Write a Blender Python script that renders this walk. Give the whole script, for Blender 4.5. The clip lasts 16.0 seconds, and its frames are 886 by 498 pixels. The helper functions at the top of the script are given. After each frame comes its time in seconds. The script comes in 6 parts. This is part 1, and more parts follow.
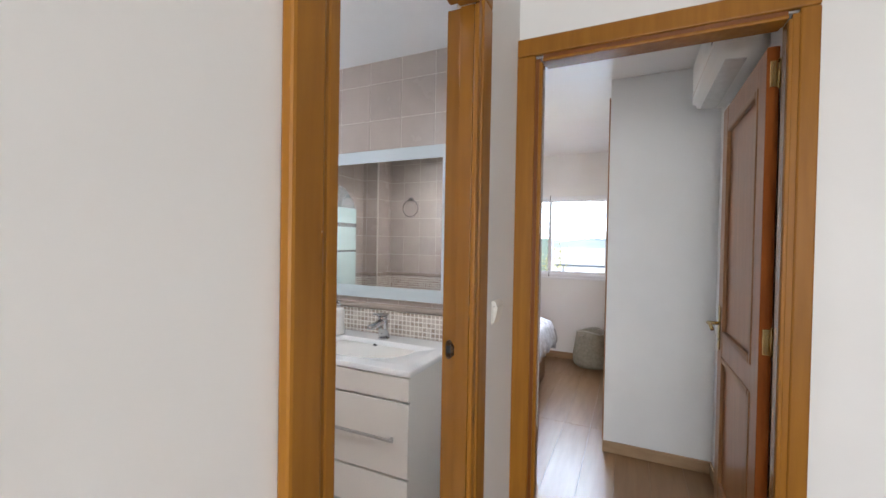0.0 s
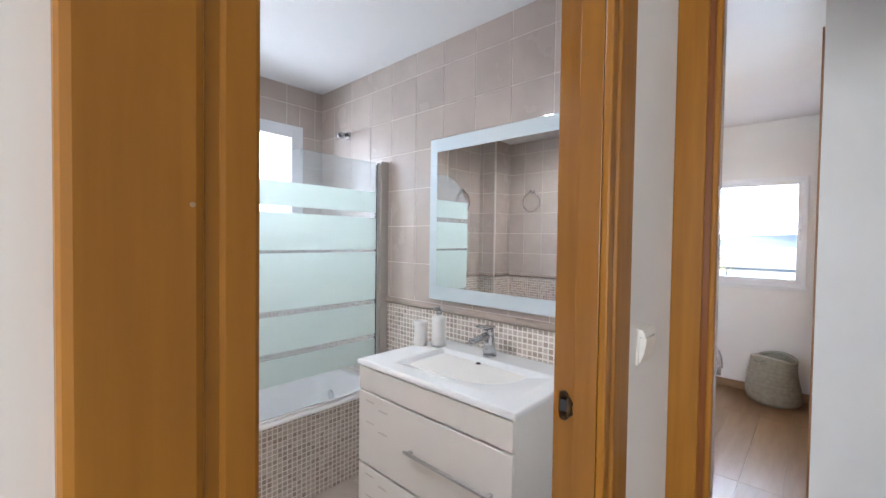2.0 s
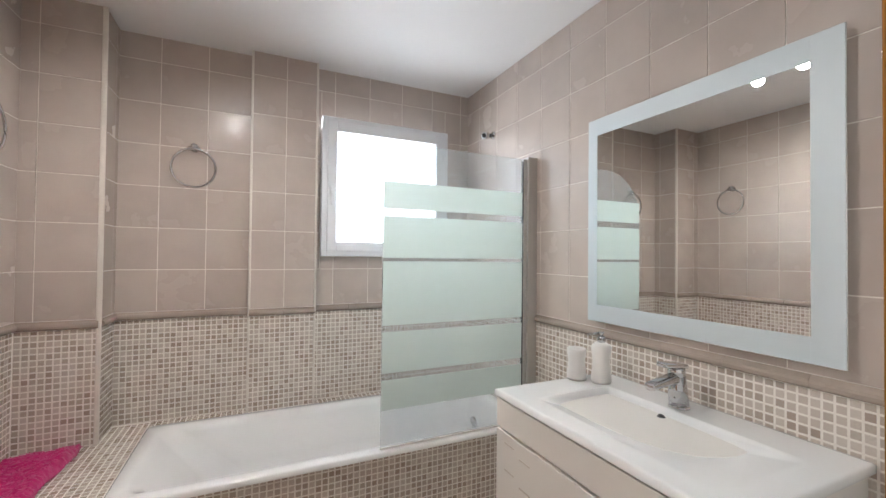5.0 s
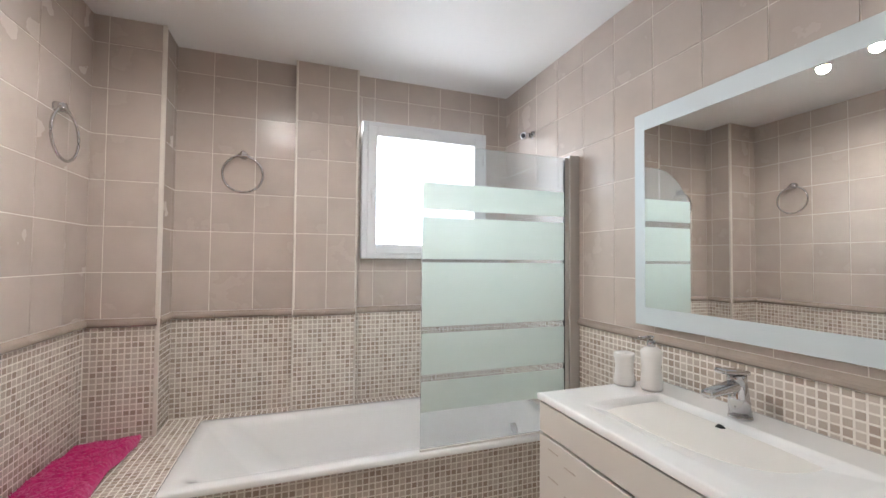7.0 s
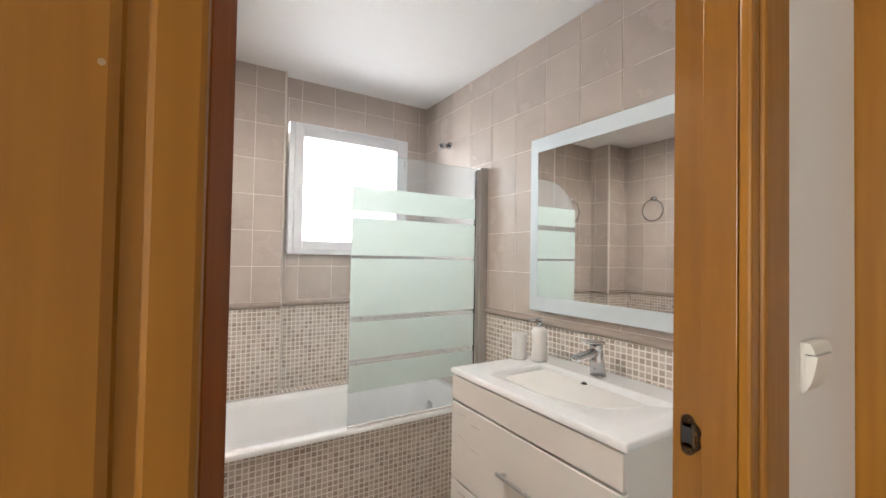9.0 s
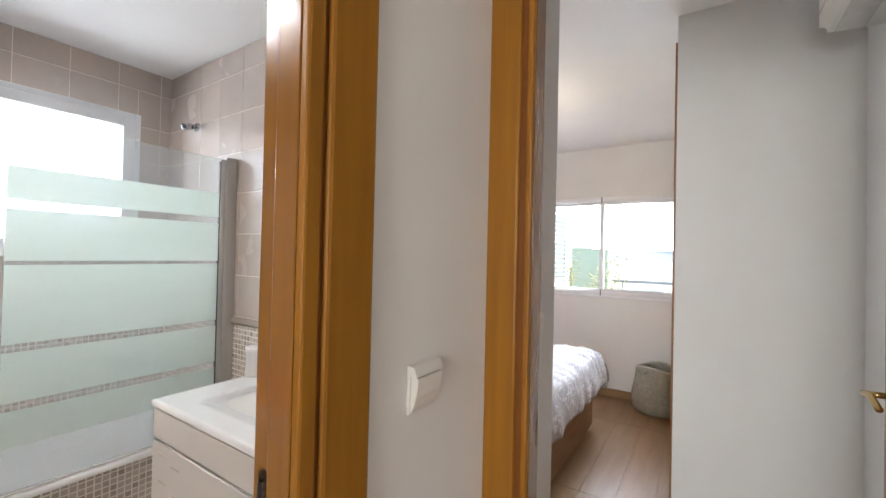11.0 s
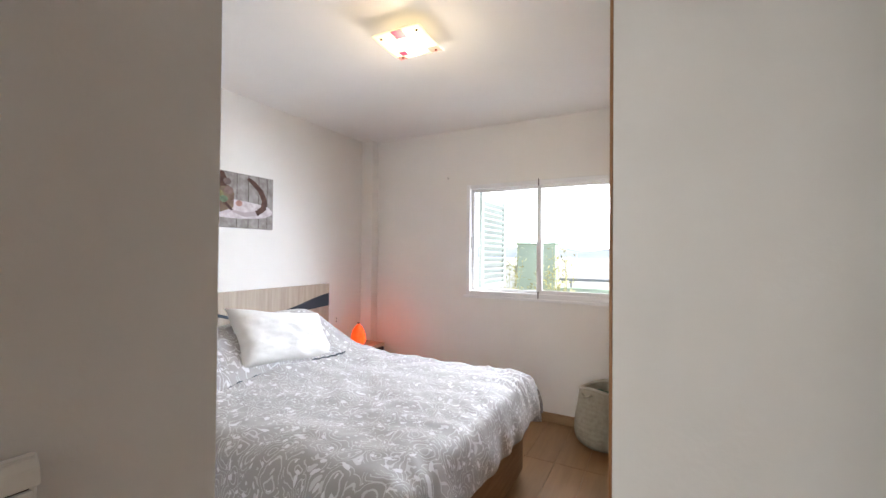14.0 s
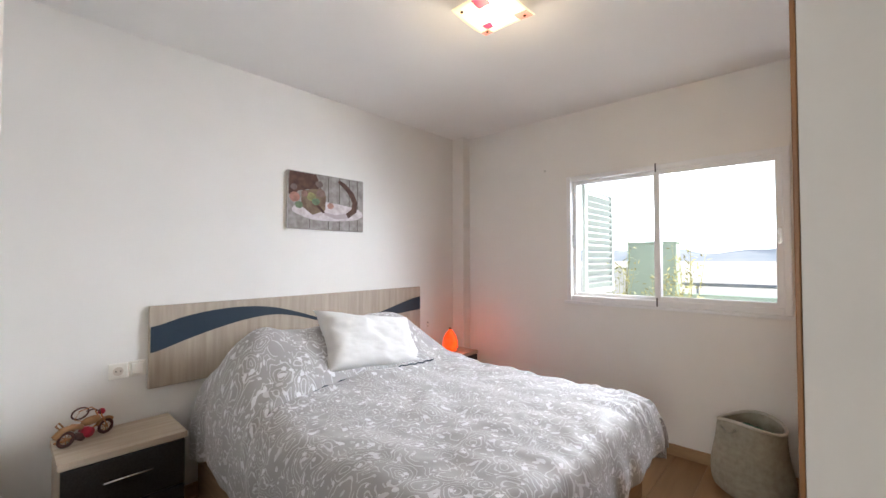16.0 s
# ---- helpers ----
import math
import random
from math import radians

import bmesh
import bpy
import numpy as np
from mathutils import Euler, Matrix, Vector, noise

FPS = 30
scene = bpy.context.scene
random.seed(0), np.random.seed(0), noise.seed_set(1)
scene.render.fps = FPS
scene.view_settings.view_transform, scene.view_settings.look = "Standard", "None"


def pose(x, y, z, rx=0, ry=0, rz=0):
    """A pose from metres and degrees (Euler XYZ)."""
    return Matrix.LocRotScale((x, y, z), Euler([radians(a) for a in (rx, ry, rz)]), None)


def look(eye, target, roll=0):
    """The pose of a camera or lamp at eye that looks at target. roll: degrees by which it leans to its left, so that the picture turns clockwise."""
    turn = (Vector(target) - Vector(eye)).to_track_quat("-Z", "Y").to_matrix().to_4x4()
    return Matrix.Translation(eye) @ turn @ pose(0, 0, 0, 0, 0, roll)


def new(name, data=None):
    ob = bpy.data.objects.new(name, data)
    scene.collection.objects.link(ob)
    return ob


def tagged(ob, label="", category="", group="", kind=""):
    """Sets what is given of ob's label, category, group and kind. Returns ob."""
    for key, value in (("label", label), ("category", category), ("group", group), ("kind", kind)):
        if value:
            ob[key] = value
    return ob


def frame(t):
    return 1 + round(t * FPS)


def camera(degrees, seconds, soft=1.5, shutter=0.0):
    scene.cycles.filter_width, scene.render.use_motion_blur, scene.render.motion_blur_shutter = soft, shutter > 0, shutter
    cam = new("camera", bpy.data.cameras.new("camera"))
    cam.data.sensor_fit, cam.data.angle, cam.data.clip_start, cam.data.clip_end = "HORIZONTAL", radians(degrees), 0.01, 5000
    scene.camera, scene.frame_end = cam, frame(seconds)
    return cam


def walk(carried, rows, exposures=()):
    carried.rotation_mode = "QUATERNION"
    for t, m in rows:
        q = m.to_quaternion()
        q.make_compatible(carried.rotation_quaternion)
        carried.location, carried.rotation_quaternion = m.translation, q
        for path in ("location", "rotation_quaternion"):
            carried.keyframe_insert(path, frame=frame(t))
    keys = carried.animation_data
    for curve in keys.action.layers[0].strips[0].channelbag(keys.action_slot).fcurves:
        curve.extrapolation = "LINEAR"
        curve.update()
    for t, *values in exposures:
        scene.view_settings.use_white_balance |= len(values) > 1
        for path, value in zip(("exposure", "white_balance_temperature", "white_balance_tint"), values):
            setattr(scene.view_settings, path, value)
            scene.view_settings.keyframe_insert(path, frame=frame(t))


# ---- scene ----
cam = camera(95.4, 16.0)
PATH = [
    (0, (-1.408, -0.791, 1.375), (0.404, 0.055, 1.345), 1.0),
    (0.5, (-1.285, -0.763, 1.375), (0.509, 0.119, 1.337), 1.0),
    (1, (-1.185, -0.716, 1.368), (0.55, 0.276, 1.332), 0.8),
    (1.5, (-1.088, -0.686, 1.373), (0.516, 0.508, 1.333), 0.9),
    (2, (-1.025, -0.648, 1.37), (0.44, 0.712, 1.322), 0.8),
    (2.5, (-0.955, -0.606, 1.348), (0.392, 0.872, 1.311), 0.9),
    (3, (-0.908, -0.575, 1.345), (0.32, 1.004, 1.318), 0.8),
    (3.5, (-0.864, -0.531, 1.33), (0.254, 1.128, 1.328), 0.8),
    (4, (-0.822, -0.5, 1.328), (0.202, 1.218, 1.336), 0.7),
    (4.5, (-0.781, -0.475, 1.323), (0.136, 1.302, 1.346), 0.6),
    (5, (-0.775, -0.428, 1.32), (0.064, 1.388, 1.351), 0.6),
    (5.2, (-0.775, -0.409, 1.316), (0.034, 1.42, 1.353), 0.7),
    (7.5, (-0.781, -0.414, 1.292), (-0.118, 1.472, 1.349), 0.4),
    (8, (-0.82, -0.471, 1.284), (-0.076, 1.385, 1.335), 0.5),
    (8.5, (-0.864, -0.547, 1.293), (0.01, 1.251, 1.34), 0.7),
    (9, (-0.916, -0.613, 1.305), (0.131, 1.091, 1.345), 1.0),
    (9.5, (-0.894, -0.673, 1.319), (0.34, 0.901, 1.357), 1.0),
    (10, (-0.827, -0.714, 1.336), (0.591, 0.696, 1.363), 1.0),
    (10.2, (-0.809, -0.726, 1.346), (0.685, 0.603, 1.37), 1.2),
    (12.3, (-0.132, -0.813, 1.369), (1.615, 0.159, 1.394), 0.5),
    (12.5, (-0.075, -0.794, 1.367), (1.68, 0.166, 1.389), 0.5),
    (13, (0.062, -0.762, 1.351), (1.828, 0.176, 1.375), 0.5),
    (13.5, (0.212, -0.766, 1.344), (1.979, 0.171, 1.361), 0.4),
    (14, (0.358, -0.756, 1.347), (2.12, 0.191, 1.372), 0.5),
    (14.5, (0.455, -0.728, 1.34), (2.196, 0.257, 1.373), 0.4),
    (15, (0.528, -0.71, 1.341), (2.209, 0.374, 1.372), 0.3),
    (15.5, (0.57, -0.685, 1.325), (2.162, 0.525, 1.367), 0.1),
    (16, (0.599, -0.659, 1.318), (2.078, 0.686, 1.365), -0.1),
]
EXPOSURES = [(0, 0.98, 5750, 10), (0.5, 1.12, 5600, 10), (1, 1.1, 5550, 10), (2.5, 1.25, 5650, 10), (5, 1.0, 6100, 10), (7.5, 1.1, 6150, 10), (9, 1.18, 6400, 10), (9.5, 1.22, 5950, 10), (10, 1.1, 6000, 10),
             (12.5, 1.15, 6150, 10), (13, 1.18, 6150, 10), (14, 0.86, 6350, 10), (16, 0.66, 6450, 10)]
walk(cam, [(t, look(e, g, r)) for t, e, g, r in PATH], EXPOSURES)

# ---- world and lights ----
world = bpy.data.worlds.new("sky")
scene.world = world
world.use_nodes = True
wn = world.node_tree.nodes
sky = wn.new("ShaderNodeTexSky")
sky.sky_type, sky.sun_disc = "NISHITA", False
sky.sun_elevation, sky.sun_rotation = radians(42), radians(152)
wn["Background"].inputs["Strength"].default_value = 0.15
world.node_tree.links.new(sky.outputs[0], wn["Background"].inputs["Color"])


def lamp(name, kind, m, energy, color=(1, 1, 1), size=0.1, size_y=None, radius=0.05):
    data = bpy.data.lights.new(name, kind)
    data.energy, data.color = energy, color
    if kind == "AREA":
        data.shape, data.size, data.size_y = "RECTANGLE", size, size_y or size
    elif kind == "SUN":
        data.angle = radians(0.6)
    else:
        data.shadow_soft_size = radius
    ob = new(name, data)
    ob.matrix_world = m
    return ob


lamp("sun", "SUN", look((0, 0, 0), (-0.2, 0.7, -0.67)), 4.0, (1.0, 0.95, 0.88))
# area lamps standing in for daylight in the two window openings
lamp("bath_window_daylight", "AREA", look((-0.045, 2.15, 1.72), (-0.045, 0.4, 1.0)), 10, (0.93, 0.97, 1.0), 0.86, 0.90)
lamp("bedroom_window_daylight", "AREA", look((3.87, -0.075, 1.70), (0.7, 1.5, 0.6)), 12.5, (0.84, 0.91, 1.0), 0.98, 0.50).data.spread = radians(100)
# lamp added outside above the window, out of view, to boost the skylight
lamp("bedroom_sky_boost", "AREA", look((4.33, 0.1, 2.62), (3.08, 0.15, 1.0)), 13, (0.84, 0.92, 1.0), 1.6, 1.0)
# unseen fill lamp that brightens the corridor from behind
lamp("corridor_fill", "AREA", look((-4.55, -1.25, 1.45), (0, -1.1, 1.2)), 43, (1.0, 0.945, 0.86), 1.5, 1.7)


# ---- materials ----
def mat(name, c1, c2=None, scale=8.0, rough=0.5, metal=0.0, bump=0.0, bump_scale=40.0, stretch=(1, 1, 1), spread=0.0,
        rough_var=0.0, trans=0.0, ior=1.45, emit=None, strength=0.0, coat=0.0, fine=0.0, sheen=0.0):
    m = bpy.data.materials.new(name)
    m.use_nodes = True
    nt = m.node_tree
    b = nt.nodes["Principled BSDF"]
    b.inputs["Roughness"].default_value, b.inputs["Metallic"].default_value = rough, metal
    b.inputs["IOR"].default_value = ior
    b.inputs["Transmission Weight"].default_value = trans
    b.inputs["Coat Weight"].default_value = coat
    b.inputs["Coat Roughness"].default_value = 0.15
    b.inputs["Sheen Weight"].default_value = sheen
    if emit:
        b.inputs["Emission Color"].default_value, b.inputs["Emission Strength"].default_value = (*emit, 1), strength
    c2 = c2 or tuple(v * 0.9 for v in c1)
    tc, mp = nt.nodes.new("ShaderNodeTexCoord"), nt.nodes.new("ShaderNodeMapping")
    mp.inputs["Scale"].default_value = stretch
    info = nt.nodes.new("ShaderNodeObjectInfo")
    shift = nt.nodes.new("ShaderNodeVectorMath")
    shift.operation = "MULTIPLY_ADD"
    nt.links.new(info.outputs["Random"], shift.inputs[0])
    shift.inputs[1].default_value = (7.3, 3.1, 5.7)
    nt.links.new(tc.outputs["Object"], shift.inputs[2])
    nt.links.new(shift.outputs[0], mp.inputs[0])
    n1 = nt.nodes.new("ShaderNodeTexNoise")
    n1.inputs["Scale"].default_value, n1.inputs["Detail"].default_value = scale, 5
    nt.links.new(mp.outputs[0], n1.inputs["Vector"])
    ramp = nt.nodes.new("ShaderNodeMapRange")
    ramp.inputs["From Min"].default_value, ramp.inputs["From Max"].default_value = 0.32, 0.68
    nt.links.new(n1.outputs["Fac"], ramp.inputs["Value"])
    mix = nt.nodes.new("ShaderNodeMix")
    mix.data_type = "RGBA"
    mix.inputs["A"].default_value, mix.inputs["B"].default_value = (*c1, 1), (*c2, 1)
    nt.links.new(ramp.outputs[0], mix.inputs["Factor"])
    col = mix.outputs["Result"]
    if spread:
        hsv = nt.nodes.new("ShaderNodeHueSaturation")
        mr = nt.nodes.new("ShaderNodeMapRange")
        mr.inputs["To Min"].default_value, mr.inputs["To Max"].default_value = 1 - spread, 1 + spread
        geo = nt.nodes.new("ShaderNodeNewGeometry")
        add = nt.nodes.new("ShaderNodeMath")
        add.operation = "ADD"
        nt.links.new(info.outputs["Random"], add.inputs[0])
        nt.links.new(geo.outputs["Random Per Island"], add.inputs[1])
        fr = nt.nodes.new("ShaderNodeMath")
        fr.operation = "FRACT"
        nt.links.new(add.outputs[0], fr.inputs[0])
        nt.links.new(fr.outputs[0], mr.inputs["Value"])
        nt.links.new(mr.outputs[0], hsv.inputs["Value"])
        nt.links.new(col, hsv.inputs["Color"])
        col = hsv.outputs["Color"]
    nt.links.new(col, b.inputs["Base Color"])
    if rough_var:
        rr = nt.nodes.new("ShaderNodeMapRange")
        rr.inputs["To Min"].default_value, rr.inputs["To Max"].default_value = max(rough - rough_var, 0.02), rough + rough_var
        nt.links.new(n1.outputs["Fac"], rr.inputs["Value"])
        nt.links.new(rr.outputs[0], b.inputs["Roughness"])
    if bump:
        n2 = nt.nodes.new("ShaderNodeTexNoise")
        n2.inputs["Scale"].default_value, n2.inputs["Detail"].default_value = bump_scale, 6
        nt.links.new(mp.outputs[0], n2.inputs["Vector"])
        bp = nt.nodes.new("ShaderNodeBump")
        bp.inputs["Strength"].default_value, bp.inputs["Distance"].default_value = bump, 0.004
        nt.links.new(n2.outputs["Fac"], bp.inputs["Height"])
        nt.links.new(bp.outputs[0], b.inputs["Normal"])
    return m


plaster = mat("plaster", (0.80, 0.79, 0.77), (0.77, 0.76, 0.74), 2.5, 0.75, bump=0.10, bump_scale=60, rough_var=0.08)
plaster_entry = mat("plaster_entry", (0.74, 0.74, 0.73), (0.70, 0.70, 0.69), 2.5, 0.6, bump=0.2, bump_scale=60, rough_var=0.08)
ceiling_paint = mat("ceiling_paint", (0.82, 0.81, 0.79), (0.79, 0.78, 0.765), 2.0, 0.34, bump=0.06, bump_scale=25)
bath_ceiling_paint = mat("bath_ceiling_paint", (0.82, 0.81, 0.80), (0.79, 0.78, 0.77), 2.0, 0.5, bump=0.12, bump_scale=30)
honey_wood = mat("honey_wood", (0.305, 0.130, 0.012), (0.245, 0.100, 0.009), 14, 0.40, ior=1.33, bump=0.06, bump_scale=60, stretch=(3, 3, 0.22), rough_var=0.1, coat=0.06)
varnish_wood = mat("varnish_wood", (0.26, 0.112, 0.014), (0.215, 0.088, 0.010), 14, 0.16, bump=0.04, bump_scale=60, stretch=(3, 3, 0.22), coat=0.6)
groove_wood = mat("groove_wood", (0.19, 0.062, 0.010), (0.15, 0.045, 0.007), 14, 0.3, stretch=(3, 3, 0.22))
red_wood = mat("red_wood", (0.27, 0.075, 0.010), (0.20, 0.052, 0.007), 14, 0.6, ior=1.2, bump=0.12, bump_scale=60, stretch=(3, 3, 0.22))
panel_wood = mat("panel_wood", (0.34, 0.15, 0.06), (0.26, 0.11, 0.04), 12, 0.35, bump=0.1, bump_scale=60, stretch=(3, 3, 0.22), coat=0.3)
pine_wood = mat("pine_wood", (0.42, 0.24, 0.11), (0.33, 0.18, 0.08), 10, 0.45, bump=0.12, bump_scale=50, stretch=(0.4, 4, 4))
trim_wood = mat("trim_wood", (0.30, 0.15, 0.06), (0.22, 0.10, 0.04), 12, 0.4, bump=0.1, stretch=(4, 4, 0.3))
laminate = mat("laminate", (0.27, 0.155, 0.070), (0.225, 0.126, 0.054), 6, 0.32, bump=0.03, bump_scale=40, stretch=(0.5, 4, 4), spread=0.05, rough_var=0.06)
baseboard_wood = mat("baseboard_wood", (0.36, 0.24, 0.13), (0.30, 0.19, 0.10), 8, 0.45, stretch=(1, 1, 5))
tile_glaze = mat("tile_glaze", (0.54, 0.465, 0.41), (0.48, 0.41, 0.36), 5, 0.26, bump=0.05, bump_scale=12, spread=0.04, rough_var=0.05)
grout_light = mat("grout_light", (0.84, 0.80, 0.74), (0.78, 0.73, 0.66), 20, 0.8, bump=0.2)
trim_dark = mat("plank_joint", (0.20, 0.122, 0.065), (0.17, 0.105, 0.055), 10, 0.6)
grout_tile = mat("grout_tile", (0.82, 0.77, 0.71), (0.76, 0.71, 0.64), 12, 0.75)
border_glaze = mat("border_glaze", (0.42, 0.35, 0.30), (0.36, 0.30, 0.25), 6, 0.22, spread=0.04)
tile_trim = mat("tile_trim", (0.74, 0.69, 0.62), (0.66, 0.61, 0.55), 8, 0.3)
corner_strip = mat("corner_strip", (0.62, 0.56, 0.50), (0.55, 0.49, 0.43), 8, 0.3)
enamel = mat("enamel", (0.86, 0.86, 0.85), (0.83, 0.83, 0.82), 3, 0.10, rough_var=0.03, coat=0.3)
mdf_white = mat("lacquer_white", (0.80, 0.77, 0.72), (0.78, 0.75, 0.70), 3, 0.32, bump=0.03)
upvc = mat("window_plastic", (0.80, 0.81, 0.83), (0.77, 0.78, 0.80), 4, 0.3)
chrome = mat("chrome", (0.62, 0.62, 0.63), (0.55, 0.55, 0.56), 6, 0.10, 1.0)
alu = mat("brushed_aluminium", (0.62, 0.61, 0.60), (0.55, 0.54, 0.53), 30, 0.32, 1.0, stretch=(1, 1, 0.05))
brass = mat("worn_brass", (0.62, 0.46, 0.20), (0.50, 0.36, 0.14), 20, 0.25, 1.0)
dark_brass = mat("dark_bronze", (0.06, 0.035, 0.02), (0.12, 0.07, 0.03), 30, 0.4, 0.8)
switch_plastic = mat("switch_plastic", (0.80, 0.78, 0.73), (0.77, 0.75, 0.70), 4, 0.35)
black_rubber = mat("black_rubber", (0.02, 0.02, 0.02), (0.03, 0.03, 0.03), 8, 0.5)


# ---- mesh helpers ----
BASE = {}


def mesh_ob(name, bm, material, smooth=False):
    me = bpy.data.meshes.new(name)
    bm.normal_update()
    bm.to_mesh(me)
    bm.free()
    for m in (material if isinstance(material, (list, tuple)) else [material]):
        me.materials.append(m)
    if smooth:
        for p in me.polygons:
            p.use_smooth = True
    return new(name, me)


def thing(name, base, label, category, group=""):
    ob = new(name)
    ob.location = base
    ob.empty_display_size = 0.05
    BASE[ob.name] = Vector(base)
    return tagged(ob, label, category, group)


def part(name, bm, material, parent, label="", smooth=False):
    """A bmesh in world metres, as one mesh under a thing or a part."""
    base = BASE.get(parent.name, Vector())
    bmesh.ops.translate(bm, verts=bm.verts, vec=-base)
    ob = mesh_ob(name, bm, material, smooth)
    ob.parent = parent
    BASE[ob.name] = base
    return tagged(ob, label)


def solid(name, bm, material, label, category, kind="", smooth=False, group=""):
    return tagged(mesh_ob(name, bm, material, smooth), label, category, group, kind)


def add_box(bm, x0, x1, y0, y1, z0, z1, r=0.0, seg=2):
    made = bmesh.ops.create_cube(bm, size=1.0)["verts"]
    for v in made:
        v.co = Vector(((x0 + x1) / 2 + v.co.x * (x1 - x0), (y0 + y1) / 2 + v.co.y * (y1 - y0), (z0 + z1) / 2 + v.co.z * (z1 - z0)))
    if r:
        edges = list({e for v in made for e in v.link_edges})
        bmesh.ops.bevel(bm, geom=edges, offset=r, segments=seg, profile=0.5, affect="EDGES")
    return bm


def box(x0, x1, y0, y1, z0, z1, r=0.0, seg=2):
    return add_box(bmesh.new(), x0, x1, y0, y1, z0, z1, r, seg)


def add_tube(bm, p0, p1, r0, r1=None, n=16, caps=True):
    p0, p1 = Vector(p0), Vector(p1)
    d = p1 - p0
    q = d.to_track_quat("Z", "Y").to_matrix().to_4x4()
    bmesh.ops.create_cone(bm, cap_ends=caps, segments=n, radius1=r0, radius2=r0 if r1 is None else r1, depth=d.length,
                          matrix=Matrix.Translation((p0 + p1) / 2) @ q)
    return bm


def tube(p0, p1, r0, r1=None, n=16):
    return add_tube(bmesh.new(), p0, p1, r0, r1, n)


def add_pipe(bm, pts, r, n=10, closed=False):
    """A round pipe swept along points."""
    pts = [Vector(p) for p in pts]
    rings = []
    for i, p in enumerate(pts):
        a = pts[i - 1] if i or closed else p
        b = pts[(i + 1) % len(pts)] if i + 1 < len(pts) or closed else p
        d = (b - a).normalized()
        side = d.cross(Vector((0, 0, 1)))
        side = side.normalized() if side.length > 0.05 else Vector((1, 0, 0))
        up = side.cross(d).normalized()
        rings.append([bm.verts.new(p + r * (math.cos(k * math.tau / n) * side + math.sin(k * math.tau / n) * up)) for k in range(n)])
    for i in range(len(rings) - (0 if closed else 1)):
        a, b = rings[i], rings[(i + 1) % len(rings)]
        for k in range(n):
            bm.faces.new((a[k], a[(k + 1) % n], b[(k + 1) % n], b[k]))
    if not closed:
        bm.faces.new(rings[0])
        bm.faces.new(rings[-1])
    bmesh.ops.recalc_face_normals(bm, faces=bm.faces)
    return bm


def lathe(profile, centre, n=28):
    """A turned shape from (radius, height) pairs round a vertical axis."""
    bm = bmesh.new()
    rings = []
    for r, z in profile:
        rings.append([bm.verts.new((centre[0] + r * math.cos(k * math.tau / n), centre[1] + r * math.sin(k * math.tau / n), centre[2] + z)) for k in range(n)])
    for a, b in zip(rings, rings[1:]):
        for k in range(n):
            bm.faces.new((a[k], a[(k + 1) % n], b[(k + 1) % n], b[k]))
    if profile[0][0] > 1e-4:
        bm.faces.new(list(reversed(rings[0])))
    if profile[-1][0] > 1e-4:
        bm.faces.new(rings[-1])
    bmesh.ops.remove_doubles(bm, verts=bm.verts, dist=1e-5)
    bmesh.ops.recalc_face_normals(bm, faces=bm.faces)
    return bm


# ---- plan ----
CEIL, BCEIL = 2.475, 2.405
PIX0, PIX1, PIY = -0.808, -0.474, 1.944   # pipe pillar
COX, COY = -1.396, 1.81                    # column in the corner
WY0, WY1 = -0.36, -0.30       # wall between corridor and bathroom
DX0, DX1 = 0.22, 0.302        # wall with the bedroom door
BL, BR, BH = -0.912, -0.312, 2.068   # bathroom door opening
DL, DR, DH = -0.460, -1.222, 2.095    # bedroom door opening
XM, YW, XL = 0.53, 2.01, -1.675      # bathroom: mirror wall, window wall, far wall
XB, YH, YP = 3.655, 1.90, -0.649      # bedroom: window wall, headboard wall, wardrobe line
PX = 1.49


def wall(name, bm, label="smooth white painted plaster wall", material=None):
    return solid(name, bm, material or plaster, label, "wall", "structure")


w = box(-4.6, BL - 0.027, WY0, WY1, 0, CEIL)
add_box(w, BL - 0.027, BR + 0.027, WY0, WY1, BH + 0.027, CEIL)
add_box(w, BR + 0.027, DX0, WY0, WY1, 0, CEIL)
wall("wall_corridor_north", w)
w = box(DX0, DX1, WY1, DL + 0.027, 0, CEIL)
add_box(w, DX0, DX1, DL + 0.027, DR - 0.027, DH + 0.027, CEIL)
add_box(w, DX0, DX1, DR - 0.027, -2.3, 0, CEIL)
wall("wall_bedroom_door", w)
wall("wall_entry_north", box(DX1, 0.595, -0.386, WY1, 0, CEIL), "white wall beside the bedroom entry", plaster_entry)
wall("wall_corridor_south", box(-4.6, DX0, -2.3, -2.2, 0, CEIL))
# unseen end wall; its opening is made up for the corridor lamp
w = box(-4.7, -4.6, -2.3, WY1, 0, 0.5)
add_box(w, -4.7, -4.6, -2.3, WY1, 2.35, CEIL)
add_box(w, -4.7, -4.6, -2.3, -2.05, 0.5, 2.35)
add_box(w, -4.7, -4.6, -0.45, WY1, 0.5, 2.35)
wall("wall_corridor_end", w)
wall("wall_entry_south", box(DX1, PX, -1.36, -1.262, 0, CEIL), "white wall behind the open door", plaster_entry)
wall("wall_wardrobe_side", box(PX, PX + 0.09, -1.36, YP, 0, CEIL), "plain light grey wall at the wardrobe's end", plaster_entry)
wall("wall_wardrobe_back", box(PX + 0.09, XB, -1.36, -1.26, 0, CEIL))
wall("wall_wardrobe_header", box(PX + 0.09, XB, YP - 0.08, YP, 2.36, CEIL))
wall("wall_headboard", box(0.593, XB + 0.25, YH, YH + 0.2, 0, CEIL), "white painted bedroom wall behind the headboard")
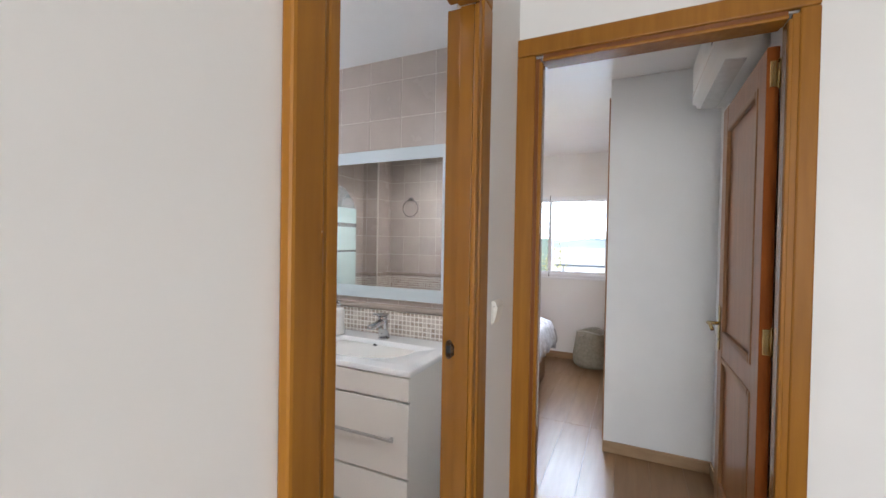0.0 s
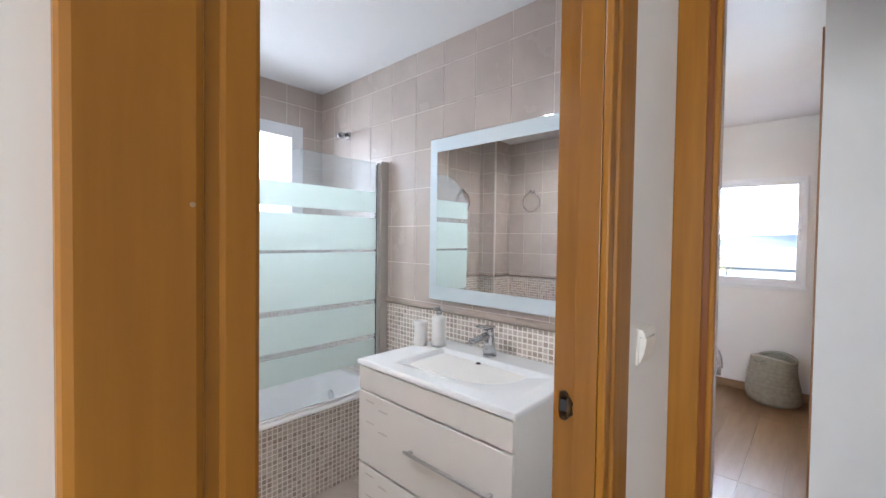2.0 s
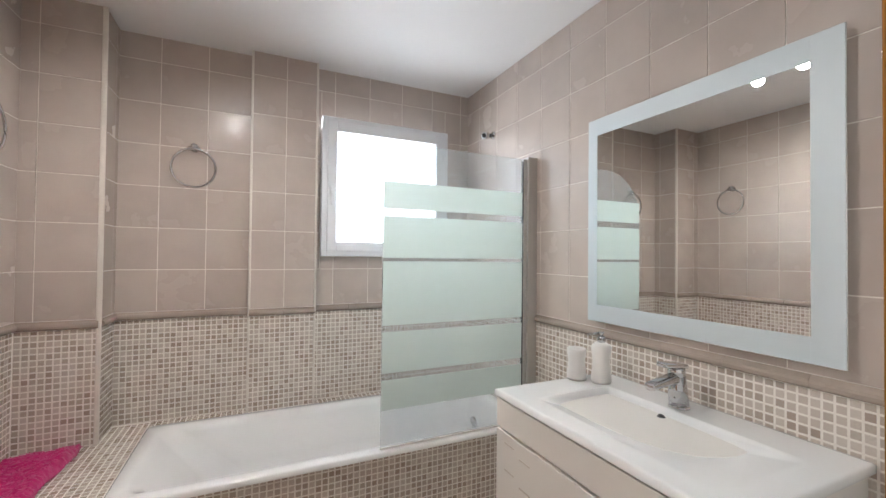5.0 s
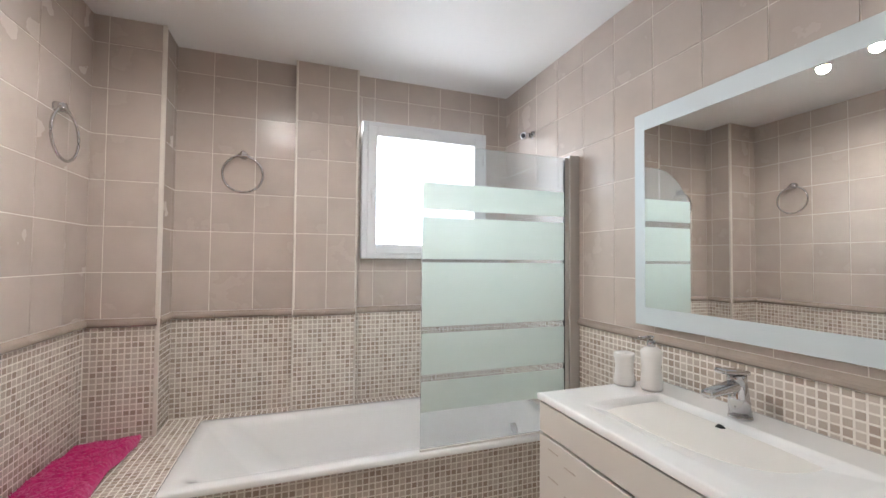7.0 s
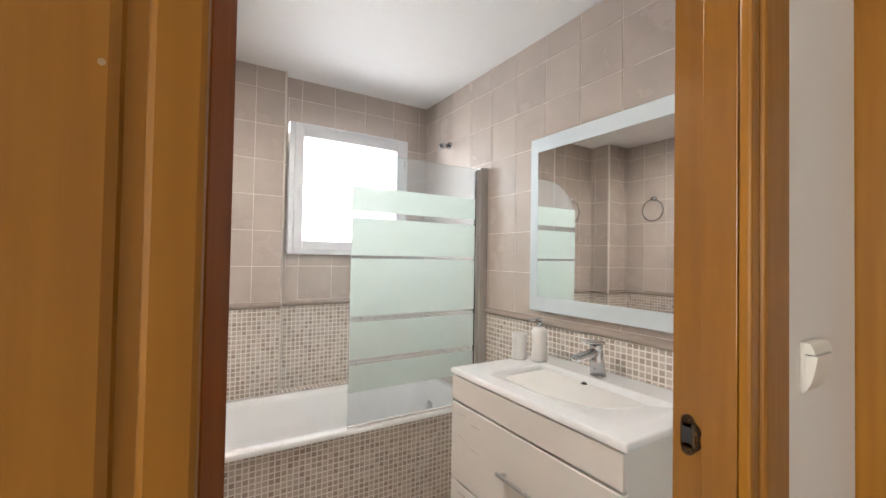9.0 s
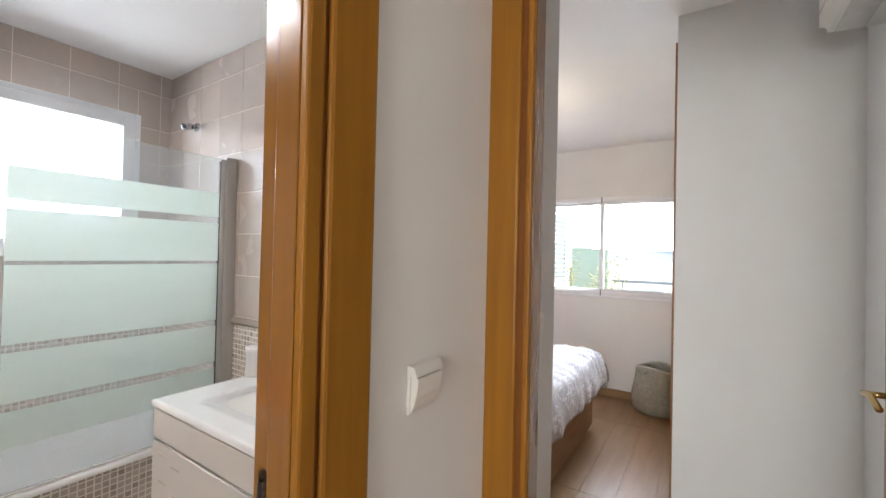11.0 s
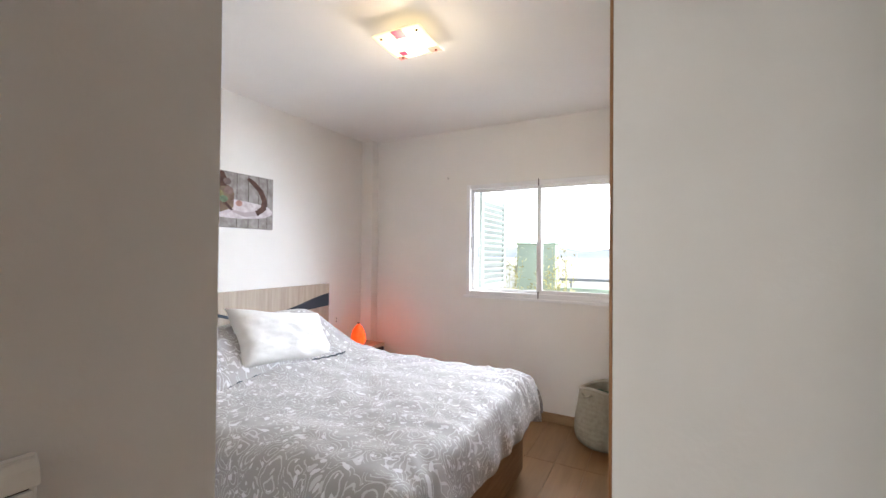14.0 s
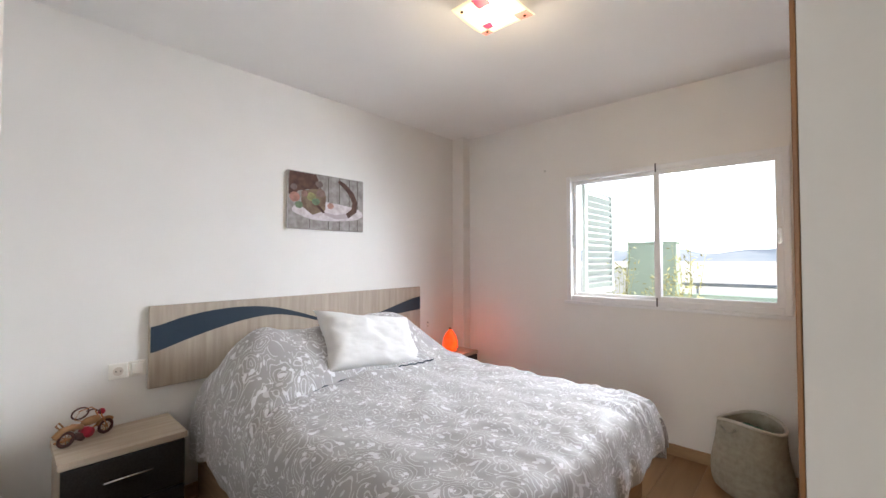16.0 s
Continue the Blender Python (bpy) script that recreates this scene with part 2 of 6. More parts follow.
# window wall of the bedroom with its opening
OY0, OY1, OZ0, OZ1 = -0.585, 0.775, 0.985, 1.965
w = box(XB, XB + 0.25, -1.36, OY0, 0, CEIL)
add_box(w, XB, XB + 0.25, OY1, YH, 0, CEIL)
add_box(w, XB, XB + 0.25, OY0, OY1, 0, OZ0)
add_box(w, XB, XB + 0.25, OY0, OY1, OZ1, CEIL)
wall("wall_bedroom_window", w, "white painted bedroom wall round the window")
wall("wall_corner_pillar", box(XB - 0.10, XB, 1.77, YH, 0, CEIL), "narrow white pillar in the bedroom corner")
# bathroom shell
w = box(XM, 0.593, WY1, YW + 0.2, 0, CEIL)
wall_mirror = wall("wall_bath_mirror", w, "bathroom wall with taupe tiles and mosaic", grout_tile)
BX0, BX1, BZ0, BZ1 = -0.435, 0.35, 1.315, 2.115
w = box(-1.9, BX0, YW, YW + 0.2, 0, CEIL)
add_box(w, BX1, XM, YW, YW + 0.2, 0, CEIL)
add_box(w, BX0, BX1, YW, YW + 0.2, 0, BZ0)
add_box(w, BX0, BX1, YW, YW + 0.2, BZ1, CEIL)
wall_window = wall("wall_bath_window", w, "bathroom wall with taupe tiles round the window", grout_tile)
wall_left = wall("wall_bath_left", box(-1.9, XL, WY1, YW, 0, CEIL), "bathroom wall with taupe tiles", grout_tile)
wall_pillar = wall("wall_bath_pillar", box(PIX0, PIX1, PIY, YW, 0, BCEIL), "tiled pipe pillar on the bathroom wall", grout_tile)
wall_column = wall("wall_bath_column", box(XL, COX, COY, YW, 0, BCEIL), "tiled column in the bathroom corner", grout_tile)
wall_door = wall("wall_bath_inner", box(-1.9, BL - 0.06, WY1, WY1 + 0.004, 0, BCEIL), "tiled wall beside the bathroom door", grout_tile)
solid("ceiling_bathroom", box(-1.9, XM, WY1, YW + 0.2, BCEIL, BCEIL + 0.06), bath_ceiling_paint, "white painted bathroom ceiling", "ceiling", "structure")
solid("ceiling_corridor", box(-4.7, DX1, -2.3, WY1, CEIL, CEIL + 0.1), ceiling_paint, "white corridor ceiling", "ceiling", "structure")
solid("ceiling_bedroom", box(DX1, XB + 0.25, -1.47, YH + 0.2, CEIL, CEIL + 0.1), ceiling_paint, "white satin bedroom ceiling", "ceiling", "structure")
floor_bed = solid("floor", box(-4.7, XB, -2.3, YH, -0.08, -0.008), trim_dark, "brown oak laminate floor", "floor", "structure")
solid("floor_bathroom", box(-1.9, XM, WY1, YW, -0.006, 0.004), tile_glaze, "pale tiled bathroom floor", "floor", "structure")

# ---- doors ----
def door_frame(name, label, opening, along, face, depth):
    """Casing and lining round an opening from a to b, its face towards the corridor."""
    ob = tagged(thing(name, (0, 0, 0), label, "door"), kind="structure")
    a, b, h = opening
    f0, f1 = face, face + depth

    def board(u0, u1, v0, v1, z0, z1, r=0.004):
        if along == "x":
            return box(u0, u1, v0, v1, z0, z1, r)
        return box(v0, v1, u0, u1, z0, z1, r)
    step, wide, outer = (0.026, 0.007, (0.098, 0.117)) if along == "x" else (0.014, 0.014, (0.080, 0.102))
    stop_end = {"x": (0.083, 0.062), "y": (0.060, 0.060)}[along]
    for n, (e, s) in enumerate(((a, -1), (b, 1))):
        lo, hi = sorted((e + s * (step + wide), e + s * outer[n]))
        part("casing", board(lo, hi, f0, f0 + 0.024, 0.0, h + step + wide, 0.006), honey_wood, ob)
        lo, hi = sorted((e + s * (step - 0.004), e + s * (step + wide + 0.005)))
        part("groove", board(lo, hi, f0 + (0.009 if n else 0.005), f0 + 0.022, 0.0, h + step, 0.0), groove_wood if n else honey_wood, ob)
        lo, hi = sorted((e, e + s * step))
        part("jamb", board(lo, hi, f0 + 0.003, f0 + 0.018, 0.0, h, 0.004), honey_wood, ob)
        part("door_stop", board(lo, hi, f0 + 0.0185, f0 + stop_end[n], 0.0, h, 0.0015), varnish_wood, ob)
        lo, hi = sorted((e + s * 0.012, e + s * 0.027))
        part("door_lining", board(lo, hi, f0 + stop_end[n] - 0.004, f1 + (0.014 if along == "x" and n else 0), 0.0, h + 0.003, 0.002), varnish_wood, ob)
    part("casing", board(a - outer[0], b + outer[1], f0, f0 + 0.024, h + step + wide + 0.001, h + 0.100, 0.006), honey_wood, ob)
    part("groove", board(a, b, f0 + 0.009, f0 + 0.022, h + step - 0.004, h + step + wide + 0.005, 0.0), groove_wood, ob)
    part("door_stop", board(a - 0.002, b + 0.002, f0 + 0.003, f0 + 0.066, h + 0.0005, h + step, 0.005), honey_wood, ob)
    part("door_lining", board(a, b, f0 + 0.062, f1, h + 0.010, h + 0.025, 0.002), honey_wood, ob)
    return ob


frame_bath = door_frame("door_1", "honey-stained wooden door frame of the bathroom", (BL, BR, BH), "x", -0.384, 0.094)
frame_bed = door_frame("door_2", "honey-stained wooden door frame of the bedroom", (DR, DL, DH), "y", 0.193, 0.108)

# small filled nail holes in the casing
oak_filler = mat("nail_filler", (0.36, 0.24, 0.14), (0.32, 0.21, 0.12), 20, 0.6)
for x, z in ((-0.953, 1.388),):
    part("nail_filler", tube((x, -0.3845, z), (x, -0.3850, z), 0.0015, n=10), oak_filler, frame_bath)
# strike plates
SPX = BR + 0.012
bm = box(SPX - 0.003, SPX + 0.002, -0.310, -0.288, 1.034, 1.074, 0.003)
for z in (1.034, 1.074):
    add_tube(bm, (SPX - 0.003, -0.299, z), (SPX + 0.002, -0.299, z), 0.009, n=18)
sp = part("strike_plate", bm, dark_brass, frame_bath, "dark bronze strike plate")
part("latch_hole", box(SPX - 0.0036, SPX - 0.0024, -0.306, -0.292, 1.043, 1.066, 0.0004), black_rubber, sp)
for z in (1.030, 1.078):
    part("plate_screw", tube((SPX - 0.0045, -0.299, z), (SPX - 0.0028, -0.299, z), 0.0036, n=12), dark_brass, sp)
part("strike_lip", add_pipe(bmesh.new(), [(SPX - 0.004, -0.309, 1.037), (SPX - 0.009, -0.317, 1.045), (SPX - 0.009, -0.317, 1.063), (SPX - 0.004, -0.309, 1.071)], 0.004, 8), dark_brass, sp, "", True)
sp = part("strike_plate", box(0.264, 0.286, DL + 0.009, DL + 0.0135, 0.93, 1.01, 0.002), dark_brass, frame_bed, "dark bronze strike plate")
part("latch_hole", box(0.269, 0.281, DL + 0.0082, DL + 0.0095, 0.965, 0.99, 0.0004), black_rubber, sp)


def hinge(parent, x, y, z, along):
    h = part("hinge", tube((x, y, z - 0.045), (x, y, z + 0.045), 0.005, n=12), brass, parent, "worn brass hinge", True)
    for s in (-1, 1):
        part("hinge_pin", tube((x, y, z + s * 0.046), (x, y, z + s * 0.052), 0.006, 0.003, 12), brass, h)
    if along == "x":
        part("hinge_leaf", box(x - 0.003, x + 0.028, y - 0.002, y + 0.002, z - 0.045, z + 0.045), brass, h)
    else:
        part("hinge_leaf", box(x - 0.002, x + 0.002, y - 0.001, y + 0.026, z - 0.045, z + 0.045, 0.0015), brass, h)


def lever(parent, base, out, along, up=1.0):
    """A brass lever handle on a long plate; out and along are unit vectors."""
    b, o, a, u = Vector(base), Vector(out), Vector(along), Vector((0, 0, 1))
    bm = bmesh.new()
    add_box(bm, -0.018, 0.018, -0.003, 0.003, -0.13, 0.09, 0.0025)
    rot = Matrix((a, o, u)).transposed().to_4x4()
    bmesh.ops.transform(bm, matrix=Matrix.Translation(b + o * 0.003) @ rot, verts=bm.verts)
    h = part("handle_plate", bm, brass, parent, "brass lever handle")
    part("spindle", add_tube(bmesh.new(), b, b + o * 0.05, 0.009, n=14), brass, h, "", True)
    bm = bmesh.new()
    add_pipe(bm, [b + o * 0.05 + a * s + u * (0.006 * math.sin(s * 40) - s * 0.06) for s in [k * 0.0125 for k in range(-1, 10)]], 0.0085, 10)
    part("lever", bm, brass, h, "", True)
    bm = bmesh.new()
    add_tube(bm, b + o * 0.004 - u * 0.08, b + o * 0.0075 - u * 0.08, 0.006, n=10)
    part("keyhole", bm, black_rubber, h)


def panel_leaf(name, label, x0, y0, along, width, thick, height, flip):
    """A panelled door leaf from the hinge (x0, y0); along is the way it points; flip turns the side of its thickness."""
    ob = thing(name, (x0, y0, 0.008), label, "door")
    a = Vector((*along, 0)).normalized()
    n = Vector((-a.y, a.x, 0)) * flip
    m = Matrix((a, n, Vector((0, 0, 1)))).transposed().to_4x4()
    m = Matrix.Translation((x0, y0, 0)) @ m

    def put(nm, u0, u1, v0, v1, z0, z1, material, parent, r=0.003, label=""):
        bm = box(u0, u1, v0, v1, z0, z1, r)
        bmesh.ops.transform(bm, matrix=m, verts=bm.verts)
        bmesh.ops.recalc_face_normals(bm, faces=bm.faces)
        return part(nm, bm, material, parent, label)
    s = 0.105
    z0, z1, zm = 0.008, height, 0.83
    put("stile", 0.0, s, 0, thick, z0, z1, panel_wood, ob)
    put("stile", width - s, width, 0, thick, z0, z1, panel_wood, ob)
    put("rail", s, width - s, 0.001, thick - 0.001, z0, z0 + 0.2, panel_wood, ob)
    put("rail", s, width - s, 0.001, thick - 0.001, zm, zm + 0.12, panel_wood, ob)
    put("rail", s, width - s, 0.001, thick - 0.001, z1 - 0.115, z1, panel_wood, ob)
    for p0, p1 in ((z0 + 0.2, zm), (zm + 0.12, z1 - 0.115)):
        pn = put("panel", s, width - s, 0.012, thick - 0.012, p0, p1, panel_wood, ob)
        for v0, v1 in ((-0.004, 0.014), (thick - 0.014, thick + 0.004)):
            for u0, u1, q0, q1 in ((s - 0.012, s + 0.018, p0 - 0.012, p1 + 0.012), (width - s - 0.018, width - s + 0.012, p0 - 0.012, p1 + 0.012),
                                   (s + 0.018, width - s - 0.018, p0 - 0.012, p0 + 0.018), (s + 0.018, width - s - 0.018, p1 - 0.018, p1 + 0.012)):
                put("moulding", u0, u1, v0, v1, q0, q1, trim_wood, pn, 0.006)
    put("hinge_edge", -0.003, 0.0, 0.0, thick, z0, z1, red_wood, ob, 0.001, "dark red-brown edge of the door")
    return ob, a, n


leaf_bath, la, ln = panel_leaf("door_leaf", "open wooden bathroom door seen on its hinge edge", BL, -0.284, (-0.916, 0.4), 0.60, 0.045, 2.05, -1)
leaf_bed, la, ln = panel_leaf("door_leaf", "open panelled wooden bedroom door against the entry wall", 0.335, -1.238, (1.0, -0.004), 0.735, 0.036, 2.07, 1)
for z in (1.975, 1.05, 0.20):
    hinge(leaf_bed, 0.3285, -1.236, z, "y")
    hinge(leaf_bath, BL - 0.010, -0.291, z, "x")
lever(leaf_bed, (0.335 + 0.68, -1.203, 0.995), (0, 1, 0), (-1, 0, 0))


# ---- switches and sockets ----
def extruded(profile, half, m):
    """A closed outline of (out, up) pairs drawn out sideways by half to both sides."""
    bm = bmesh.new()
    ends = [[bm.verts.new((x, o, z)) for o, z in profile] for x in (-half, half)]
    for k in range(len(profile)):
        j = (k + 1) % len(profile)
        bm.faces.new((ends[0][k], ends[0][j], ends[1][j], ends[1][k]))
    for e in ends:
        bm.faces.new(e)
    bmesh.ops.recalc_face_normals(bm, faces=bm.faces)
    bmesh.ops.bevel(bm, geom=bm.edges[:], offset=0.0008, segments=2, affect="EDGES")
    bmesh.ops.transform(bm, matrix=m, verts=bm.verts)
    return bm


def rocker(name, centre, out, label, rise=0.021):
    """A square switch with a sloping head and a curved rocker below a slit; out is the way that it faces."""
    ob = thing(name, centre, label, "switch")
    c, o = Vector(centre), Vector(out)
    a = Vector((0, 0, 1)).cross(o)
    m = Matrix.Translation(c) @ Matrix((a, o, Vector((0, 0, 1)))).transposed().to_4x4()
    bm = box(-0.041, 0.041, 0.0, 0.006, -0.041, 0.041, 0.002)
    bmesh.ops.transform(bm, matrix=m, verts=bm.verts)
    part("plate", bm, switch_plastic, ob)
    k = rise / 0.021
    part("head", extruded([(0.005, 0.0225), (0.0200 * k, 0.0225), (0.0165 * k, 0.033), (0.0120 * k, 0.0395), (0.005, 0.0395)], 0.040, m), switch_plastic, ob)
    part("rocker", extruded([(0.005, -0.039), (0.0065, -0.038), (0.0115 * k, -0.028), (0.0165 * k, -0.011), (0.0195 * k, 0.006), (0.021 * k, 0.0205), (0.005, 0.0205)], 0.036, m), switch_plastic, ob)
    bm = box(-0.035, 0.035, 0.006, 0.012, 0.0207, 0.0223)
    bmesh.ops.transform(bm, matrix=m, verts=bm.verts)
    part("gap", bm, black_rubber, ob, "dark slit above the rocker")
    return ob


rocker("light_switch", (-0.045, WY0, 1.138), (0, -1, 0), "cream plastic light switch between the two doors")
rocker("light_switch", (0.428, -0.386, 1.172), (0, -1, 0), "white plastic light switch on the entry wall", 0.016)


# ---- baseboards ----
def baseboard(name, *b):
    return solid(name, box(*b, 0.004), baseboard_wood, "light oak baseboard along the wall", "baseboard", "structure")


baseboard("baseboard_wardrobe_side", PX - 0.012, PX, -1.262, YP + 0.004, 0, 0.076)
baseboard("baseboard_window", XB - 0.012, XB, YP, 1.77, 0, 0.076)
baseboard("baseboard_headboard", 0.593, XB - 0.1, YH - 0.012, YH, 0, 0.076)
baseboard("baseboard_entry", DX1 + 0.006, 0.594, -0.398, -0.386, 0, 0.076)
baseboard("baseboard_entry_south", DX1 + 0.02, PX - 0.012, -1.262, -1.25, 0, 0.076)
baseboard("baseboard_corridor", -4.6, BL - 0.1, WY0 - 0.012, WY0, 0, 0.076)

# wardrobe front at the wall's end
wardrobe = thing("wardrobe", (PX + 0.09, YP, 0), "built-in wardrobe with brown wooden frame and doors", "wardrobe")
part("frame_post", box(PX + 0.001, PX + 0.075, YP + 0.001, YP + 0.009, 0.078, 2.355, 0.002), trim_wood, wardrobe)
part("frame_head", box(PX + 0.075, XB - 0.002, YP - 0.03, YP + 0.008, 2.28, 2.355, 0.003), trim_wood, wardrobe)
part("plinth", box(PX + 0.092, XB - 0.014, YP - 0.03, YP - 0.004, 0.0, 0.08, 0.003), trim_wood, wardrobe)
for k in range(3):
    wd = (XB - 0.02 - PX - 0.095) / 3
    x0 = PX + 0.095 + k * wd
    d = part("sliding_door", box(x0 + 0.003, x0 + wd - 0.003, YP - 0.05 + 0.004 * k, YP - 0.028 + 0.004 * k, 0.085, 2.275, 0.003), pine_wood, wardrobe)
    part("door_grip", box(x0 + 0.03, x0 + 0.045, YP - 0.03 + 0.004 * k, YP - 0.024 + 0.004 * k, 1.0, 1.2, 0.002), alu, d)

# air conditioner above the open door
ac = thing("air_conditioner", (1.05, -1.262, 2.17), "white wall-mounted air conditioner high in the entry", "air conditioner")
glossy_dark = mat("glossy_dark", (0.05, 0.055, 0.06), (0.04, 0.045, 0.05), 5, 0.15)
ac_plastic = mat("ac_plastic", (0.78, 0.77, 0.74), (0.75, 0.74, 0.71), 3, 0.35)
bm = box(0.53, 1.262, -1.262, -1.085, 2.140, 2.41, 0.0)
for v in bm.verts:
    if v.co.y > -1.2 and v.co.z < 2.3:
        v.co.z += 0.012
bmesh.ops.bevel(bm, geom=bm.edges[:], offset=0.02, segments=3, affect="EDGES")
part("body", bm, ac_plastic, ac, "", True)
bm = bmesh.new()
add_box(bm, 0.57, 1.225, -0.045, 0.030, -0.002, 0.002, 0.001)
bmesh.ops.transform(bm, matrix=Matrix.Translation((0, -1.150, 2.141)) @ Matrix.Rotation(radians(4), 4, "X"), verts=bm.verts)
part("louvre", bm, alu, ac)
part("panel_seam", box(0.56, 1.235, -1.0855, -1.0835, 2.215, 2.221), corner_strip, ac, "dark front panel seam")
part("display", box(0.575, 0.66, -1.0855, -1.0832, 2.245, 2.275, 0.001), glossy_dark, ac, "small dark display")
part("end_cap", box(0.526, 0.532, -1.235, -1.11, 2.19, 2.38, 0.002), ac_plastic, ac)

# ---- bathroom: tub, ledge, screen ----
TF, TR = 1.245, 0.48
tub = thing("bathtub", (-0.35, 1.6, 0.0), "white enamelled built-in bathtub under the window", "bathtub")


def tub_shell():
    bm = bmesh.new()
    x0, x1, y0, y1 = -1.238, XM - 0.001, TF, 1.944
    loops = []
    spec = [(0.0, TR - 0.024, 0.02), (0.0, TR - 0.006, 0.02), (0.006, TR, 0.025), (0.05, TR + 0.002, 0.05), (0.062, TR - 0.006, 0.07), (0.075, TR - 0.03, 0.09),
            (0.11, TR - 0.2, 0.12), (0.14, TR - 0.33, 0.13), (0.19, TR - 0.36, 0.12)]
    for ins, z, rad in spec:
        ring = []
        slope = max(0, (TR - 0.006 - z)) * 0.75
        corners = ((x0 + ins + slope + rad, y0 + ins + rad, 180), (x1 - ins - rad, y0 + ins + rad, 270), (x1 - ins - rad, y1 - ins - rad, 0), (x0 + ins + slope + rad, y1 - ins - rad, 90))
        for cx, cy, a0 in corners:
            for k in range(7):
                a = radians(a0 + k * 15)
                ring.append(bm.verts.new((cx + rad * math.cos(a), cy + rad * math.sin(a), z)))
        loops.append(ring)
    for a, b in zip(loops, loops[1:]):
        for k in range(len(a)):
            bm.faces.new((a[k], a[(k + 1) % len(a)], b[(k + 1) % len(a)], b[k]))
    bm.faces.new(loops[-1])
    bmesh.ops.recalc_face_normals(bm, faces=bm.faces)
    for f in bm.faces:
        f.normal_flip() if f.calc_center_median().z < 0.2 and f.normal.z < 0 else None
    return bm


part("shell", tub_shell(), enamel, tub, "", True)
part("overflow", tube((XM - 0.16, 1.62, 0.36), (XM - 0.147, 1.62, 0.362), 0.03, n=20), chrome, tub, "chrome overflow cover")
tub_front = solid("wall_tub_front", box(XL + 0.002, XM, 1.266, 1.33, 0, 0.455), grout_light, "mosaic-tiled front of the bathtub", "wall", "structure")
ledge_back = solid("wall_tub_back_ledge", box(-1.238, XM, 1.945, YW, 0.0, 0.476), grout_light, "narrow mosaic ledge behind the bathtub", "ledge", "structure")
ledge = solid("wall_tub_ledge", box(XL + 0.002, -1.240, 0.90, YW, 0.0, 0.476), grout_light, "mosaic-tiled ledge beside the bathtub", "ledge", "structure")

# slight milkiness in the glass colour stands in for reflected window light
glass_clear = mat("screen_glass", (0.86, 0.90, 0.92), (0.86, 0.90, 0.92), 2, 0.03, trans=0.84, ior=1.1)
glass_frost = bpy.data.materials.new("frosted_glass")
glass_frost.use_nodes = True
gn, gl = glass_frost.node_tree.nodes, glass_frost.node_tree.links
gd, gt, gc = gn.new("ShaderNodeBsdfDiffuse"), gn.new("ShaderNodeBsdfTranslucent"), gn.new("ShaderNodeBsdfTransparent")
gg, gz = gn.new("ShaderNodeBsdfGlossy"), gn.new("ShaderNodeTexNoise")
gz.inputs["Scale"].default_value = 3.0
gr = gn.new("ShaderNodeValToRGB")
gr.color_ramp.elements[0].color, gr.color_ramp.elements[1].color = (0.68, 0.745, 0.69, 1), (0.73, 0.785, 0.74, 1)
gl.new(gz.outputs["Fac"], gr.inputs[0])
for q in (gd, gt):
    gl.new(gr.outputs[0], q.inputs["Color"])
gg.inputs["Roughness"].default_value = 0.25
m1, m2, m3 = (gn.new("ShaderNodeMixShader") for _ in range(3))
for q, k, a, b in ((m1, 0.42, gd, gt), (m2, 0.14, m1, gc), (m3, 0.05, m2, gg)):
    q.inputs[0].default_value = k
    gl.new(a.outputs[0], q.inputs[1])
    gl.new(b.outputs[0], q.inputs[2])
gl.new(m3.outputs[0], gn["Material Output"].inputs["Surface"])
GX0, GX1, GY = -0.282, 0.452, 1.262
screen = thing("shower_screen", (0.46, GY, TR), "frosted striped glass shower screen on the bathtub rim", "shower screen")


def pane(z0, z1, thick, radius=0.0):
    """An upright sheet; the free top corner may be rounded."""
    pts = [(GX0, z0), (GX1, z0), (GX1, z1)]
    if radius:
        pts += [(GX0 + radius - radius * math.sin(radians(a)), z1 - radius + radius * math.cos(radians(a))) for a in range(0, 91, 9)]
    else:
        pts += [(GX0, z1)]
    bm = bmesh.new()
    f = bm.faces.new([bm.verts.new((x, GY - thick / 2, z)) for x, z in pts])
    made = bmesh.ops.extrude_face_region(bm, geom=[f])["geom"]
    bmesh.ops.translate(bm, verts=[g for g in made if isinstance(g, bmesh.types.BMVert)], vec=(0, thick, 0))
    bmesh.ops.recalc_face_normals(bm, faces=bm.faces)
    return bm


g = part("glass", pane(0.492, 1.812, 0.005, 0.26), glass_clear, screen)
g.visible_shadow = False
for z0, z1 in ((1.521, 1.640), (1.306, 1.489), (1.013, 1.291), (0.808, 0.984), (0.649, 0.778)):
    b = part("frosted_band", box(GX0 + 0.002, GX1 - 0.002, GY - 0.0042, GY - 0.0032, z0, z1), glass_frost, g, "pale green frosted band")
    b.visible_shadow = False
part("wall_profile", box(0.470, 0.528, GY - 0.018, GY + 0.018, TR + 0.003, 1.825, 0.004), alu, screen, "brushed aluminium wall profile")
part("clamp_profile", box(0.448, 0.471, GY - 0.010, GY + 0.010, TR + 0.003, 1.812, 0.003), alu, screen)
part("seal", box(GX0, GX1, GY - 0.006, GY + 0.006, TR + 0.002, TR + 0.012, 0.002), switch_plastic, screen)
part("rubber_strip", box(0.4455, 0.4485, GY - 0.009, GY + 0.006, TR + 0.004, 1.80), black_rubber, screen)

